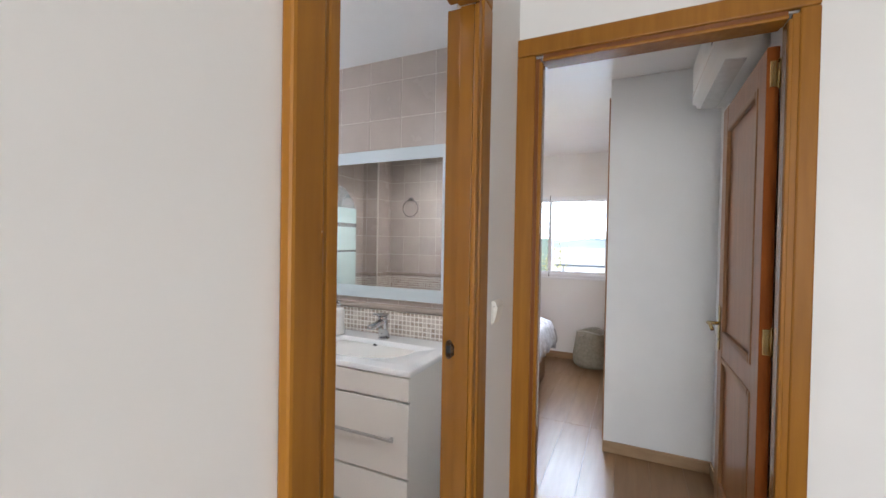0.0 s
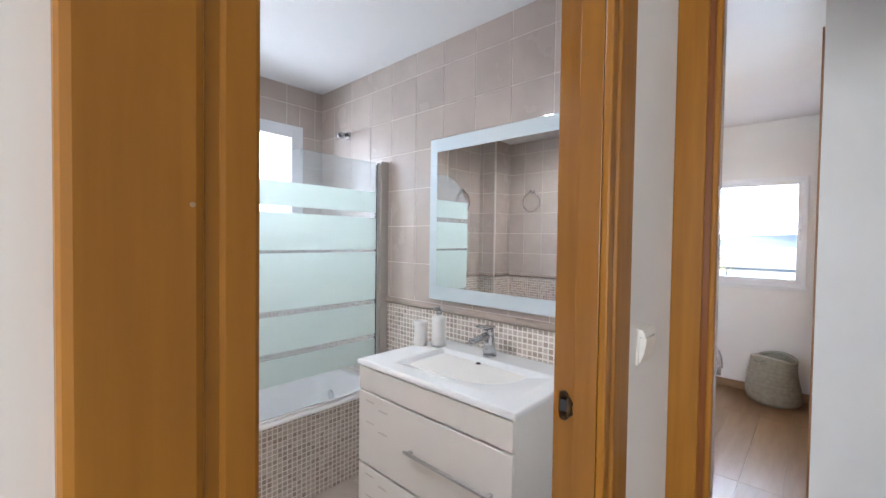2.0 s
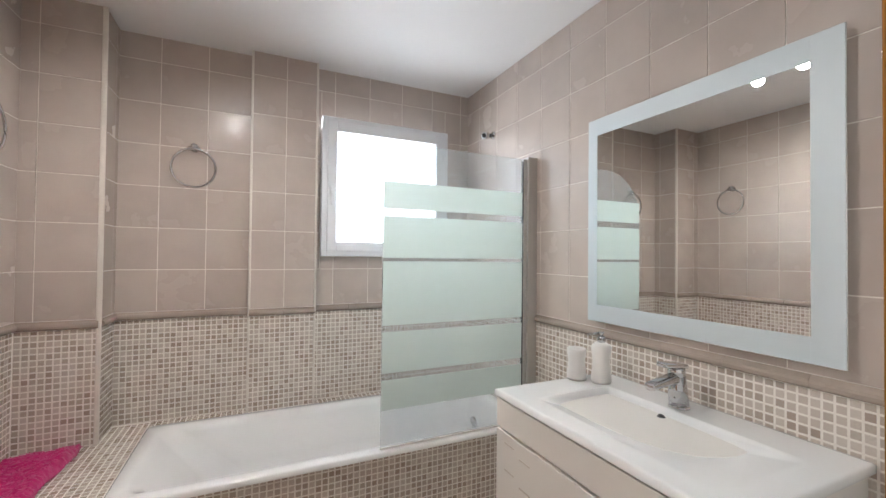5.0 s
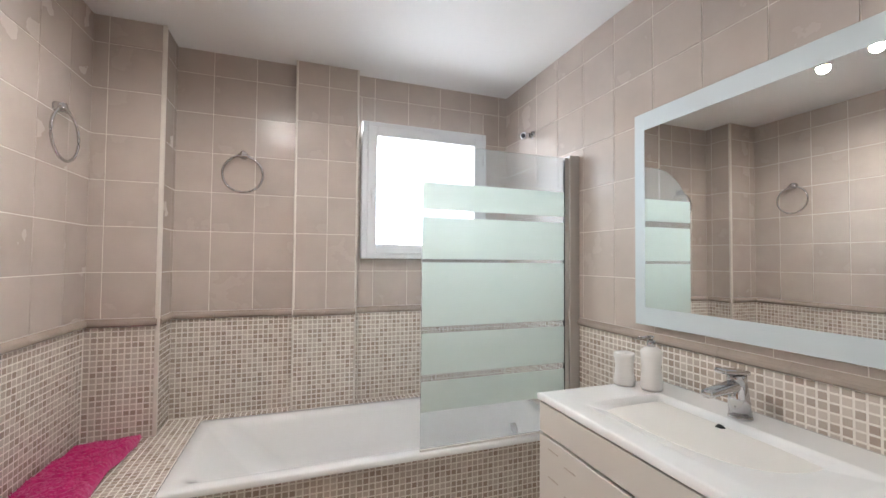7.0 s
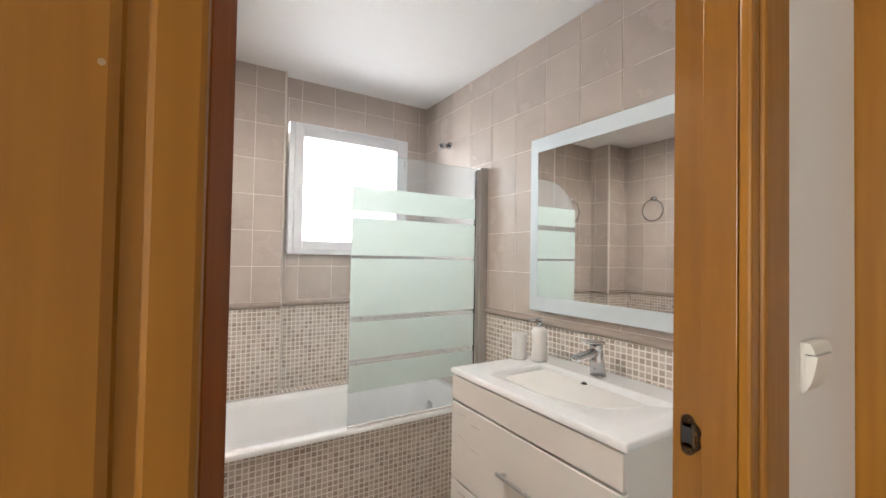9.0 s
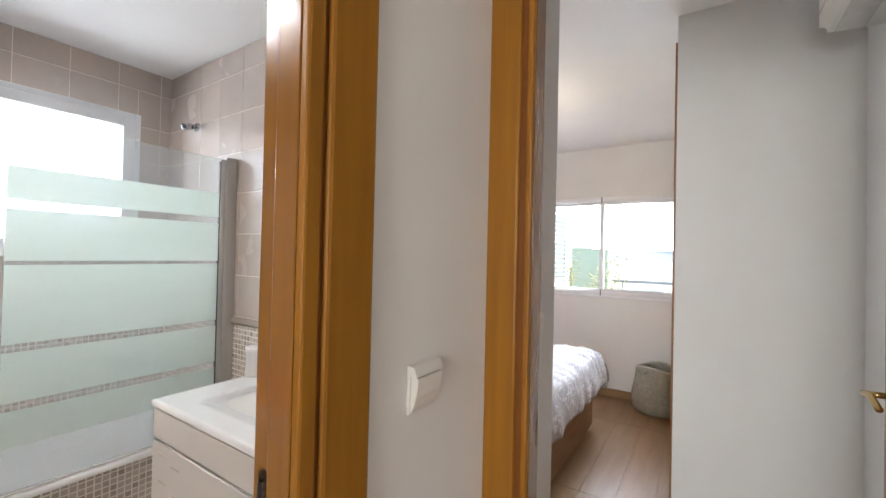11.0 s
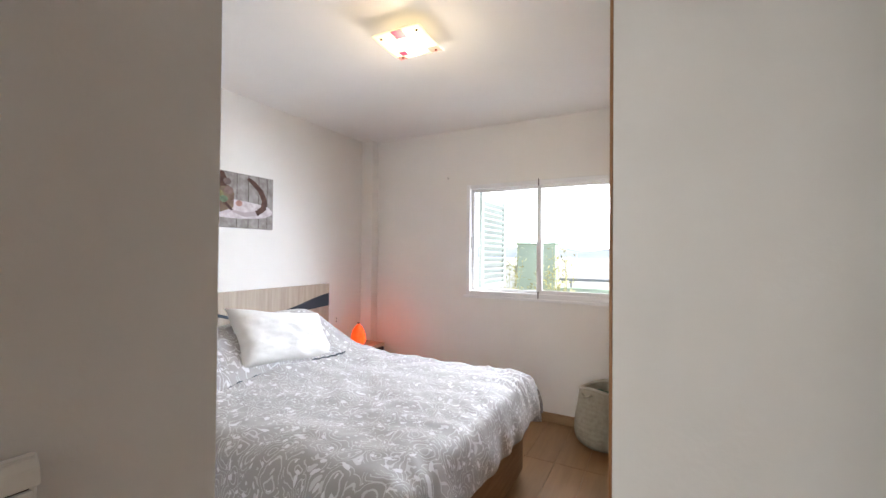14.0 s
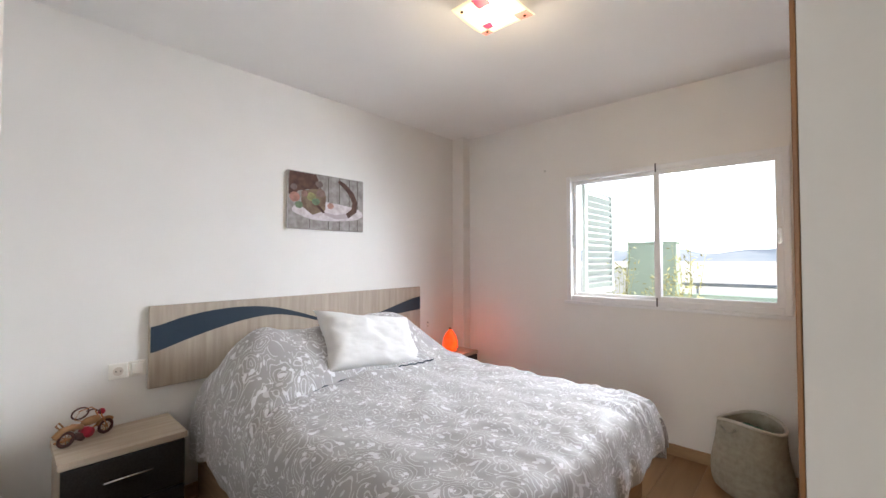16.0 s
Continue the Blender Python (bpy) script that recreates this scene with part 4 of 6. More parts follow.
def duvet():
    """A puffy cover over mattress and pillows, hanging over both sides and the foot."""
    bm = bmesh.new()
    uv = bm.loops.layers.uv.new("cloth")
    nu, nv = 150, 170
    x0, x1, y0, y1 = BX0_ - 0.02, BX1_ + 0.03, BY0 - 0.07, 1.80
    hang_l, hang_r, hang_f = 0.36, 0.26, 0.19
    wd, ln = x1 - x0, y1 - y0
    pts = {}
    for i in range(nu + 1):
        for j in range(nv + 1):
            s = -hang_l + (wd + hang_l + hang_r) * i / nu
            t = -hang_f + (ln + hang_f) * j / nv
            dx = max(0.0, -s) + max(0.0, s - wd)
            dy = max(0.0, -t)
            x, y = x0 + min(max(s, 0), wd), y0 + max(t, 0)
            # rounded shoulders
            inner = min(s, wd - s, t * 1.0)
            r = 0.13
            z = 0.625
            if inner < r:
                q = (r - max(inner, 0)) / r
                z -= r * 0.62 * (1 - math.sqrt(max(0.0, 1 - q * q)))
            drop = max(dx, dy)
            corner = min(dx, dy)
            z -= drop * 0.93
            out = 0.035 * math.sin(min(drop / 0.2, 1.0) * math.pi * 0.6)
            x += (-1 if s < 0 else 1 if s > wd else 0) * out
            y -= out if t < 0 else 0
            if corner > 0:
                x += (1 if s < 0 else -1) * corner * 0.35
                y += corner * 0.35
            # pillows below the cover
            yy = (y - 1.52) / 0.27
            side = min(max((x - x0 + 0.14) / 0.42, 0), 1) * min(max((x1 - x + 0.02) / 0.46, 0), 1)
            side = (side * side * (3 - 2 * side)) ** 0.6
            hump = math.exp(-yy * yy * 1.1) * (0.305 + 0.02 * math.sin((x - x0) * 8.0)) * side
            hump -= 0.012 * math.exp(-((x - (x0 + x1) / 2) / 0.10) ** 2) * math.exp(-yy * yy)
            z += hump
            # folds
            puff = 0.016 * noise.noise((x * 3.2, y * 3.2, 1.0)) + 0.008 * noise.noise((x * 8, y * 8, 2.0)) + 0.0035 * noise.noise((x * 19, y * 22, 5.0))
            fold = 0.017 * math.sin(16 * (0.6 * x - y) + 3.5 * noise.noise((x * 2.5, y * 2.5, 4))) * max(0, noise.noise((x * 1.8, y * 1.8, 9)) + 0.25)
            edge = math.exp(-((inner - 0.05) / 0.12) ** 2)
            along = y if (dx > 0 or inner < min(t, 9)) else x
            gather = edge * 0.0042 * math.sin(along * 38 + 9 * noise.noise((x * 3, y * 3, 7)))
            hangf = min(drop / 0.15, 1) * 0.008 * math.sin(along * 24 + 9 * noise.noise((x * 3, y * 3, 8)))
            z += puff + fold + gather
            # gathers fanning out over the corner of the foot by the window
            ca = math.atan2(y - y0 - 0.34, x - x1 + 0.34)
            cr = math.hypot(x - x1 + 0.34, y - y0 - 0.34)
            fan = max(0.0, min(1.0, (cr - 0.16) / 0.22)) * math.exp(-((ca + 0.75) / 0.75) ** 2)
            z += fan * 0.011 * math.sin(ca * 24 + 5 * noise.noise((x * 4, y * 4, 11))) * (1 - min(drop / 0.2, 1) * 0.5)
            if dx > 0:
                x += (-1 if s < 0 else 1) * hangf
            if dy > 0:
                y -= hangf
            # a crease across below the pillows
            z -= 0.045 * math.exp(-((y - 1.17 - 0.05 * math.sin(x * 4)) / 0.016) ** 2) * min(1, max(0, (x1 - 0.4 - x) / 0.3))
            pts[i, j] = (bm.verts.new((x, y, z)), (s, t))
    for i in range(nu):
        for j in range(nv):
            ks = ((i, j), (i + 1, j), (i + 1, j + 1), (i, j + 1))
            f = bm.faces.new([pts[k][0] for k in ks])
            for lp, k in zip(f.loops, ks):
                lp[uv].uv = pts[k][1]
    return bm


cover = solid("duvet", duvet(), duvet_cotton, "grey paisley duvet spread over the bed", "duvet", "", True)
hem = bmesh.new()
row = {}
for v in cover.data.vertices:
    if BX0_ + 0.06 < v.co.x < BX1_ - 0.34 and v.co.z > 0.5:
        key = round(v.co.x / 0.02)
        off = abs(v.co.y - 1.17 - 0.05 * math.sin(v.co.x * 4))
        if key not in row or off < row[key][0]:
            row[key] = (off, v.co.copy())
add_pipe(hem, [row[k][1] + Vector((0, 0, 0.009)) for k in sorted(row)], 0.0045, 6)
part("hem", hem, navy, cover, "dark piped hem across the duvet", True)
sm = cover.modifiers.new("thickness", "SOLIDIFY")
sm.thickness, sm.offset = 0.022, -1


def pillow(name, centre, size, turn, label):
    """A cushion with pinched corners and a soft crease."""
    bm = bmesh.new()
    n = 40
    w, h, d = size
    for side in (1, -1):
        g = {}
        for i in range(n + 1):
            for j in range(n + 1):
                u, v = i / n * 2 - 1, j / n * 2 - 1
                body = (max(0, 1 - u ** 4) * max(0, 1 - v ** 4)) ** 0.55
                px = u * w / 2 * (1 - 0.10 * (1 - abs(v) ** 2) * abs(u))
                pz = v * h / 2 * (1 - 0.13 * (1 - abs(u) ** 2) * abs(v))
                y = side * d / 2 * body + 0.008 * noise.noise((u * 3, v * 3, side * 2)) + (0.006 * noise.noise((u * 9, v * 9, side)) + 0.007 * math.sin(7 * u + 4 * v + 4 * noise.noise((u * 2, v * 2, 3)))) * body
                g[i, j] = bm.verts.new((px, y, pz))
        for i in range(n):
            for j in range(n):
                bm.faces.new([g[k] for k in ((i, j), (i + 1, j), (i + 1, j + 1), (i, j + 1))])
    bmesh.ops.remove_doubles(bm, verts=bm.verts, dist=0.004)
    bmesh.ops.recalc_face_normals(bm, faces=bm.faces)
    bmesh.ops.transform(bm, matrix=Matrix.Translation(centre) @ turn, verts=bm.verts)
    return solid(name, bm, white_cotton, label, "pillow", "", True)


pillow("pillow", (2.075 + SX, 1.35, 0.805), (0.71, 0.41, 0.16), Euler((radians(-40), radians(9), radians(-4))).to_matrix().to_4x4(), "plain white pillow leaning on the duvet")


# ---- nightstands ----
def nightstand(x0, x1, label):
    y0, y1, top = 1.56, YH - 0.014, 0.500
    ob = thing("nightstand", ((x0 + x1) / 2, (y0 + y1) / 2, 0), label, "nightstand", "nightstands beside the bed")
    part("top", box(x0 - 0.008, x1 + 0.008, y0 - 0.008, y1, top - 0.028, top, 0.002), oak_top, ob, "grey oak top")
    part("side", box(x0, x0 + 0.018, y0 + 0.01, y1, 0.03, top - 0.028), oak_grey, ob)
    part("side", box(x1 - 0.018, x1, y0 + 0.01, y1, 0.03, top - 0.028), oak_grey, ob)
    part("back", box(x0 + 0.018, x1 - 0.018, y1 - 0.01, y1, 0.03, top - 0.028), oak_grey, ob)
    part("bottom", box(x0 + 0.018, x1 - 0.018, y0 + 0.01, y1 - 0.01, 0.03, 0.05), oak_grey, ob)
    for z0, z1 in ((0.262, 0.466), (0.052, 0.255)):
        d = part("drawer_front", box(x0 + 0.002, x1 - 0.002, y0 - 0.008, y0 + 0.009, z0, z1, 0.002), black_speckle, ob, "black lacquered drawer")
        zc, xc = z0 + 0.12, (x0 + x1) / 2
        h = part("handle", tube((xc - 0.085, y0 - 0.032, zc), (xc + 0.085, y0 - 0.032, zc), 0.005, n=12), chrome, d, "slim metal handle", True)
        for s in (-0.06, 0.06):
            part("handle_post", tube((xc + s, y0 - 0.032, zc), (xc + s, y0 - 0.007, zc), 0.004, n=8), chrome, h)
    for x in (x0 + 0.03, x1 - 0.03):
        for y in (y0 + 0.04, y1 - 0.03):
            part("foot", tube((x, y, 0.0), (x, y, 0.03), 0.015, n=12), black_rubber, ob)
    return ob


nightstand(0.772, 1.208, "nightstand with grey oak top and black drawers")
nightstand(3.00 + SX, 3.40 + SX, "dark nightstand holding the glowing salt lamp")

# salt lamp
salt = mat("salt_crystal", (0.70, 0.12, 0.03), (0.50, 0.05, 0.01), 14, 0.4, bump=0.7, bump_scale=26, emit=(1.0, 0.055, 0.004), strength=0.8)
LX, LY = 3.155 + SX, 1.66
sl = thing("salt_lamp", (LX, LY, 0.50), "glowing orange salt crystal lamp on the nightstand", "lamp")
part("base", lathe([(0.060, 0.0), (0.063, 0.012), (0.056, 0.022), (0.0, 0.022)], (LX, LY, 0.5005)), trim_wood, sl, "dark wooden base", True)
bm = lathe([(0.0, 0.022), (0.052, 0.024), (0.068, 0.055), (0.064, 0.10), (0.050, 0.145), (0.032, 0.18), (0.014, 0.202), (0.0, 0.206)], (LX, LY, 0.5), 22)
for v in bm.verts:
    k = 1 + 0.14 * noise.noise(v.co * 22)
    v.co.x, v.co.y = LX + (v.co.x - LX) * k, LY + (v.co.y - LY) * k
part("crystal", bm, salt, sl, "rough orange salt crystal")
part("tip", lathe([(0.010, 0.202), (0.012, 0.216), (0.0, 0.220)], (LX, LY, 0.5), 12), black_rubber, sl)
lamp("salt_lamp_light", "POINT", Matrix.Translation((LX, LY - 0.12, 0.60)), 0.8, (1.0, 0.11, 0.02), radius=0.05)

# toy motorbike
copper = mat("copper_wire", (0.55, 0.27, 0.12), (0.42, 0.19, 0.08), 30, 0.3, 0.9)
cream_wood = mat("carved_wood", (0.40, 0.22, 0.10), (0.30, 0.15, 0.06), 20, 0.45)
red_paint = mat("red_paint", (0.45, 0.02, 0.05), (0.35, 0.015, 0.04), 12, 0.3)
dark_wood = mat("dark_wood", (0.06, 0.02, 0.02), (0.10, 0.03, 0.025), 20, 0.4)
TB = Matrix.Translation((0.79 + SX, 1.77, 0.501)) @ Matrix.Rotation(radians(24), 4, "Z") @ Matrix.Scale(0.92, 4)
bike = thing("toy_motorbike", (0.79 + SX, 1.77, 0.5), "small carved wooden motorbike model on the nightstand", "toy")


def bike_part(name, bm, material, parent=None, label=""):
    bmesh.ops.transform(bm, matrix=TB, verts=bm.verts)
    return part(name, bm, material, parent or bike, label, True)


for x in (-0.085, 0.085):
    bm = bmesh.new()
    add_pipe(bm, [(x + 0.030 * math.cos(a), 0, 0.038 + 0.030 * math.sin(a)) for a in [k * math.tau / 24 for k in range(24)]], 0.008, 8, True)
    wheel = bike_part("wheel", bm, dark_wood)
    bm = bmesh.new()
    for k in range(4):
        a = k * math.pi / 4
        add_tube(bm, (x - 0.027 * math.cos(a), 0, 0.038 - 0.027 * math.sin(a)), (x + 0.027 * math.cos(a), 0, 0.038 + 0.027 * math.sin(a)), 0.002, n=6)
    bike_part("spokes", bm, copper, wheel)
bm = bmesh.new()
add_pipe(bm, [(-0.13, 0, 0.06), (-0.10, 0, 0.085), (-0.06, 0, 0.086), (-0.02, 0, 0.075)], 0.014, 10)
bike_part("seat", bm, cream_wood)
bm = bmesh.new()
bmesh.ops.create_icosphere(bm, subdivisions=2, radius=1, matrix=Matrix.Translation((0.02, 0, 0.09)) @ Matrix.Diagonal((0.045, 0.02, 0.022, 1)))
bike_part("tank", bm, cream_wood)
bm = bmesh.new()
add_tube(bm, (0.0, -0.022, 0.042), (0.0, 0.022, 0.042), 0.024, n=18)
bike_part("engine", bm, red_paint, None, "red engine block")
for y in (-0.016, 0.016):
    bm = bmesh.new()
    add_tube(bm, (0.085, y, 0.038), (0.048, y, 0.125), 0.0035, n=8)
    bike_part("fork", bm, copper)
bm = bmesh.new()
add_pipe(bm, [(0.03, -0.05, 0.125), (0.045, -0.02, 0.135), (0.048, 0.0, 0.128), (0.045, 0.02, 0.135), (0.03, 0.05, 0.125)], 0.0035, 8)
bike_part("handlebar", bm, dark_wood)
bm = bmesh.new()
add_pipe(bm, [(0.04, 0, 0.135), (0.02, 0, 0.155), (-0.03, 0, 0.15), (-0.05, 0, 0.115), (-0.02, 0, 0.10)], 0.0025, 6)
bike_part("roll_bar", bm, copper)
for x, r in ((-0.085, 0.046), (0.085, 0.042)):
    bm = bmesh.new()
    add_pipe(bm, [(x + r * math.cos(a), 0, 0.038 + r * math.sin(a)) for a in [radians(40 + 12 * k) for k in range(11)]], 0.0075, 8)
    bike_part("mudguard", bm, cream_wood)
bm = bmesh.new()
bmesh.ops.create_icosphere(bm, subdivisions=2, radius=0.016, matrix=Matrix.Translation((0.066, 0, 0.118)))
bike_part("headlight", bm, red_paint, None, "dark red headlight")
bm = bmesh.new()
add_pipe(bm, [(-0.01 + 0.036 * math.cos(a), 0.03, 0.130 + 0.026 * math.sin(a)) for a in [k * math.tau / 20 for k in range(20)]], 0.004, 6, True)
bike_part("wire_loop", bm, dark_wood)
bm = bmesh.new()
add_pipe(bm, [(-0.105, 0, 0.09), (-0.125, 0, 0.115), (-0.112, 0, 0.125), (-0.095, 0, 0.10)], 0.004, 6)
bike_part("back_rail", bm, cream_wood)
bm = bmesh.new()
add_tube(bm, (-0.03, -0.020, 0.030), (-0.03, 0.020, 0.030), 0.017, n=14)
bike_part("gearbox", bm, dark_wood)
bm = bmesh.new()
add_pipe(bm, [(-0.12, 0.018, 0.03), (-0.04, 0.02, 0.026), (0.02, 0.02, 0.03), (0.06, 0.016, 0.06)], 0.005, 8)
bike_part("exhaust", bm, copper)

# double socket beside the bed
so = thing("wall_socket", (1.043, YH, 0.76), "white double socket on the bedroom wall", "socket")
for k, x in enumerate((1.006, 1.083)):
    pl = part("plate", box(x - 0.040, x + 0.036, YH - 0.010, YH - 0.0005, 0.721, 0.800, 0.004), switch_plastic, so)
    if k == 0:
        part("well", tube((x - 0.002, YH - 0.011, 0.760), (x - 0.002, YH - 0.0095, 0.760), 0.021, n=22), corner_strip, pl)
        for s in (-0.009, 0.009):
            part("pin_hole", tube((x - 0.002 + s, YH - 0.012, 0.760), (x - 0.002 + s, YH - 0.0105, 0.760), 0.0032, n=10), black_rubber, pl)
    else:
        part("rocker", box(x - 0.028, x + 0.026, YH - 0.015, YH - 0.009, 0.733, 0.789, 0.003), switch_plastic, pl)
sk = thing("wall_socket", (3.21, YH, 0.70), "small cable outlet beside the headboard", "socket")
part("plate", box(3.188, 3.213, YH - 0.008, YH - 0.0005, 0.698, 0.758, 0.003), switch_plastic, sk)
for z in (0.713, 0.743):
    part("pin_hole", tube((3.200, YH - 0.0095, z), (3.200, YH - 0.0075, z), 0.005, n=10), black_rubber, sk)

# canvas picture of berries, boards and a wooden ladle
PX0, PX1, PZ0, PZ1 = 1.868, 2.474, 1.520, 1.909
pic = thing("canvas_picture", ((PX0 + PX1) / 2, YH, PZ0), "canvas picture of fruit and a curved spoon on boards", "picture")
part("canvas", box(PX0, PX1, YH - 0.022, YH - 0.001, PZ0, PZ1, 0.002), mat("canvas_edge", (0.62, 0.60, 0.57), (0.5, 0.48, 0.46), 12, 0.8), pic)


def daub(name, pts, material, lift):
    """A flat painted patch on the canvas, its outline in fractions of the picture."""
    bm = bmesh.new()
    bm.faces.new([bm.verts.new((PX0 + (PX1 - PX0) * u, YH - 0.0222 - lift, PZ0 + (PZ1 - PZ0) * v)) for u, v in pts])
    bmesh.ops.recalc_face_normals(bm, faces=bm.faces)
    if bm.faces[:][0].normal.y > 0:
        bmesh.ops.reverse_faces(bm, faces=bm.faces)
    part(name, bm, material, pic)


def blob(cx, cy, rx, ry, seed, n=22):
    return [(cx + rx * math.cos(a) * (1 + 0.2 * noise.noise((math.cos(a) * 1.3, math.sin(a) * 1.3, seed))), cy + ry * math.sin(a) * (1 + 0.2 * noise.noise((math.cos(a) * 1.3, math.sin(a) * 1.3, seed + 5)))) for a in [k * math.tau / n for k in range(n)]]


def paint(name, c, c2=None):
    return mat(name, c, c2, 25, 0.8)


board_paint = paint("painted_boards", (0.33, 0.31, 0.30), (0.20, 0.18, 0.17))
daub("painted_backing", [(0.002, 0.002), (0.998, 0.002), (0.998, 0.998), (0.002, 0.998)], paint("painted_backing", (0.05, 0.035, 0.03)), 0.0001)
for k, (u0, u1) in enumerate(((0.0, 0.26), (0.265, 0.50), (0.505, 0.65), (0.655, 0.79), (0.795, 0.91), (0.915, 1.0))):
    daub("painted_board", [(u0 + 0.002, 0.004), (u1, 0.004), (u1, 0.996), (u0 + 0.002, 0.996)], board_paint, 0.0004)
mist = paint("painted_mist", (0.62, 0.57, 0.60), (0.42, 0.36, 0.38))
brown = paint("painted_brown", (0.055, 0.025, 0.02), (0.11, 0.055, 0.04))
daub("painted_mist", blob(0.52, 0.34, 0.49, 0.17, 3.0), mist, 0.0007)
daub("painted_bowl", [(0.01, 0.60), (0.02, 0.985), (0.34, 0.985), (0.40, 0.80), (0.36, 0.73), (0.22, 0.70), (0.12, 0.66), (0.06, 0.52)], brown, 0.0010)
daub("painted_jar", [(0.16, 0.66), (0.40, 0.76), (0.47, 0.62), (0.46, 0.36), (0.30, 0.26), (0.16, 0.40)], paint("painted_jar", (0.20, 0.15, 0.10), (0.12, 0.07, 0.05)), 0.0009)
daub("painted_stem", [(0.14, 0.72), (0.20, 0.70), (0.46, 0.32), (0.43, 0.30)], brown, 0.0012)
for u, v, r, c, k in ((0.08, 0.55, 0.08, (0.50, 0.16, 0.10), 1), (0.13, 0.42, 0.06, (0.10, 0.20, 0.06), 2), (0.28, 0.58, 0.07, (0.35, 0.33, 0.04), 3), (0.34, 0.50, 0.06, (0.10, 0.22, 0.06), 4),
                      (0.40, 0.66, 0.07, (0.22, 0.08, 0.05), 5), (0.53, 0.45, 0.055, (0.55, 0.22, 0.16), 6), (0.20, 0.62, 0.05, (0.30, 0.10, 0.06), 7), (0.38, 0.82, 0.06, (0.16, 0.07, 0.05), 8), (0.07, 0.72, 0.05, (0.13, 0.05, 0.04), 9)):
    daub("painted_fruit", blob(u, v, r * 0.8, r * 1.05, k * 3.1), paint("painted_fruit", tuple(0.62 * q + 0.10 for q in c), tuple(0.30 * q + 0.06 for q in c)), 0.0014 + 0.0001 * k)
arc = [(0.64, 0.93), (0.72, 0.86), (0.82, 0.72), (0.875, 0.55), (0.86, 0.40), (0.76, 0.29), (0.60, 0.25), (0.45, 0.30)]
wid = (0.03, 0.045, 0.05, 0.05, 0.055, 0.05, 0.04, 0.02)
outline, back = [], []
for k, (u, v) in enumerate(arc):
    a, b = arc[max(k - 1, 0)], arc[min(k + 1, len(arc) - 1)]
    du, dv = b[0] - a[0], b[1] - a[1]
    n = math.hypot(du, dv)
    outline.append((u - dv / n * wid[k] * 0.75, v + du / n * wid[k]))
    back.append((u + dv / n * wid[k] * 0.75, v - du / n * wid[k]))
cut = 5
daub("painted_spoon", outline[:cut + 1] + back[:cut + 1][::-1], brown, 0.0026)
daub("painted_spoon_tail", outline[cut:] + back[cut:][::-1], paint("painted_tail", (0.40, 0.34, 0.36)), 0.0028)

# ceiling lamp of curved patterned glass
CX, CY = 2.055, 0.360
cl = thing("ceiling_lamp", (CX, CY, CEIL), "square curved glass ceiling lamp with red squares, switched on", "ceiling lamp")
shade_glass = mat("shade_glass", (0.86, 0.78, 0.60), (0.82, 0.72, 0.52), 4, 0.35, emit=(1.0, 0.78, 0.42), strength=0.62)
shade_red = mat("shade_red", (0.45, 0.04, 0.10), (0.36, 0.03, 0.08), 4, 0.3, emit=(0.8, 0.06, 0.12), strength=0.14)
shade_pink = mat("shade_pink", (0.65, 0.25, 0.22), (0.55, 0.2, 0.18), 4, 0.3, emit=(1.0, 0.32, 0.22), strength=0.3)
part("ceiling_plate", lathe([(0.045, 0.0), (0.045, -0.02), (0.018, -0.03), (0.014, -0.069), (0.0, -0.069)], (CX, CY, CEIL)), upvc, cl, "", True)
tilt = Matrix.Translation((CX, CY, CEIL - 0.070)) @ Matrix.Rotation(radians(2), 4, "Z")


def shade_patch(u0, u1, v0, v1, lift, n=10):
    bm = bmesh.new()
    g = {}
    for i in range(n + 1):
        for j in range(n + 1):
            u, v = u0 + (u1 - u0) * i / n, v0 + (v1 - v0) * j / n
            g[i, j] = bm.verts.new((u, v, 0.55 * (u * u) - 0.2 * v * v - lift))
    for i in range(n):
        for j in range(n):
            bm.faces.new([g[k] for k in ((i, j), (i, j + 1), (i + 1, j + 1), (i + 1, j))])
    made = bmesh.ops.extrude_face_region(bm, geom=bm.faces[:])["geom"]
    bmesh.ops.translate(bm, verts=[q for q in made if isinstance(q, bmesh.types.BMVert)], vec=(0, 0, -0.003 if not lift else -0.001))
    bmesh.ops.recalc_face_normals(bm, faces=bm.faces)
    bmesh.ops.transform(bm, matrix=tilt, verts=bm.verts)
    return bm


R = 0.132
sh = part("shade", shade_patch(-R, R, -R, R, 0.0), shade_glass, cl, "curved cream glass shade", True)
for u0, v0, w, m in ((-0.130, -0.030, 0.060, shade_red), (0.040, 0.045, 0.045, shade_red), (0.062, -0.128, 0.065, shade_pink), (0.088, 0.086, 0.042, shade_pink)):
    part("red_square", shade_patch(u0, u0 + w, v0, v0 + w, 0.0045, 4), m, sh, "red glass square")
bulb_glow = mat("bulb_glow", (1, 1, 1), (1, 1, 1), 2, 0.5, emit=(1.0, 0.90, 0.70), strength=9)
part("bulb", lathe([(0.0, 0.0), (0.03, 0.008), (0.038, 0.02), (0.03, 0.032), (0.0, 0.036)], (CX + 0.035, CY - 0.005, CEIL - 0.108)), bulb_glow, cl, "glowing bulb", True)
for u, v in ((-0.10, 0.10), (-0.10, -0.10), (0.10, 0.10), (0.10, -0.10)):
    q = tilt @ Vector((u, v, 0.55 * u * u - 0.2 * v * v - 0.004))
    part("screw_cap", lathe([(0.0, -0.008), (0.006, -0.006), (0.007, 0.0)], q, 10), dark_brass, cl, "", True)
lamp("ceiling_lamp_light", "POINT", Matrix.Translation((CX, CY, CEIL - 0.19)), 3.6, (1.0, 0.78, 0.50), radius=0.09)

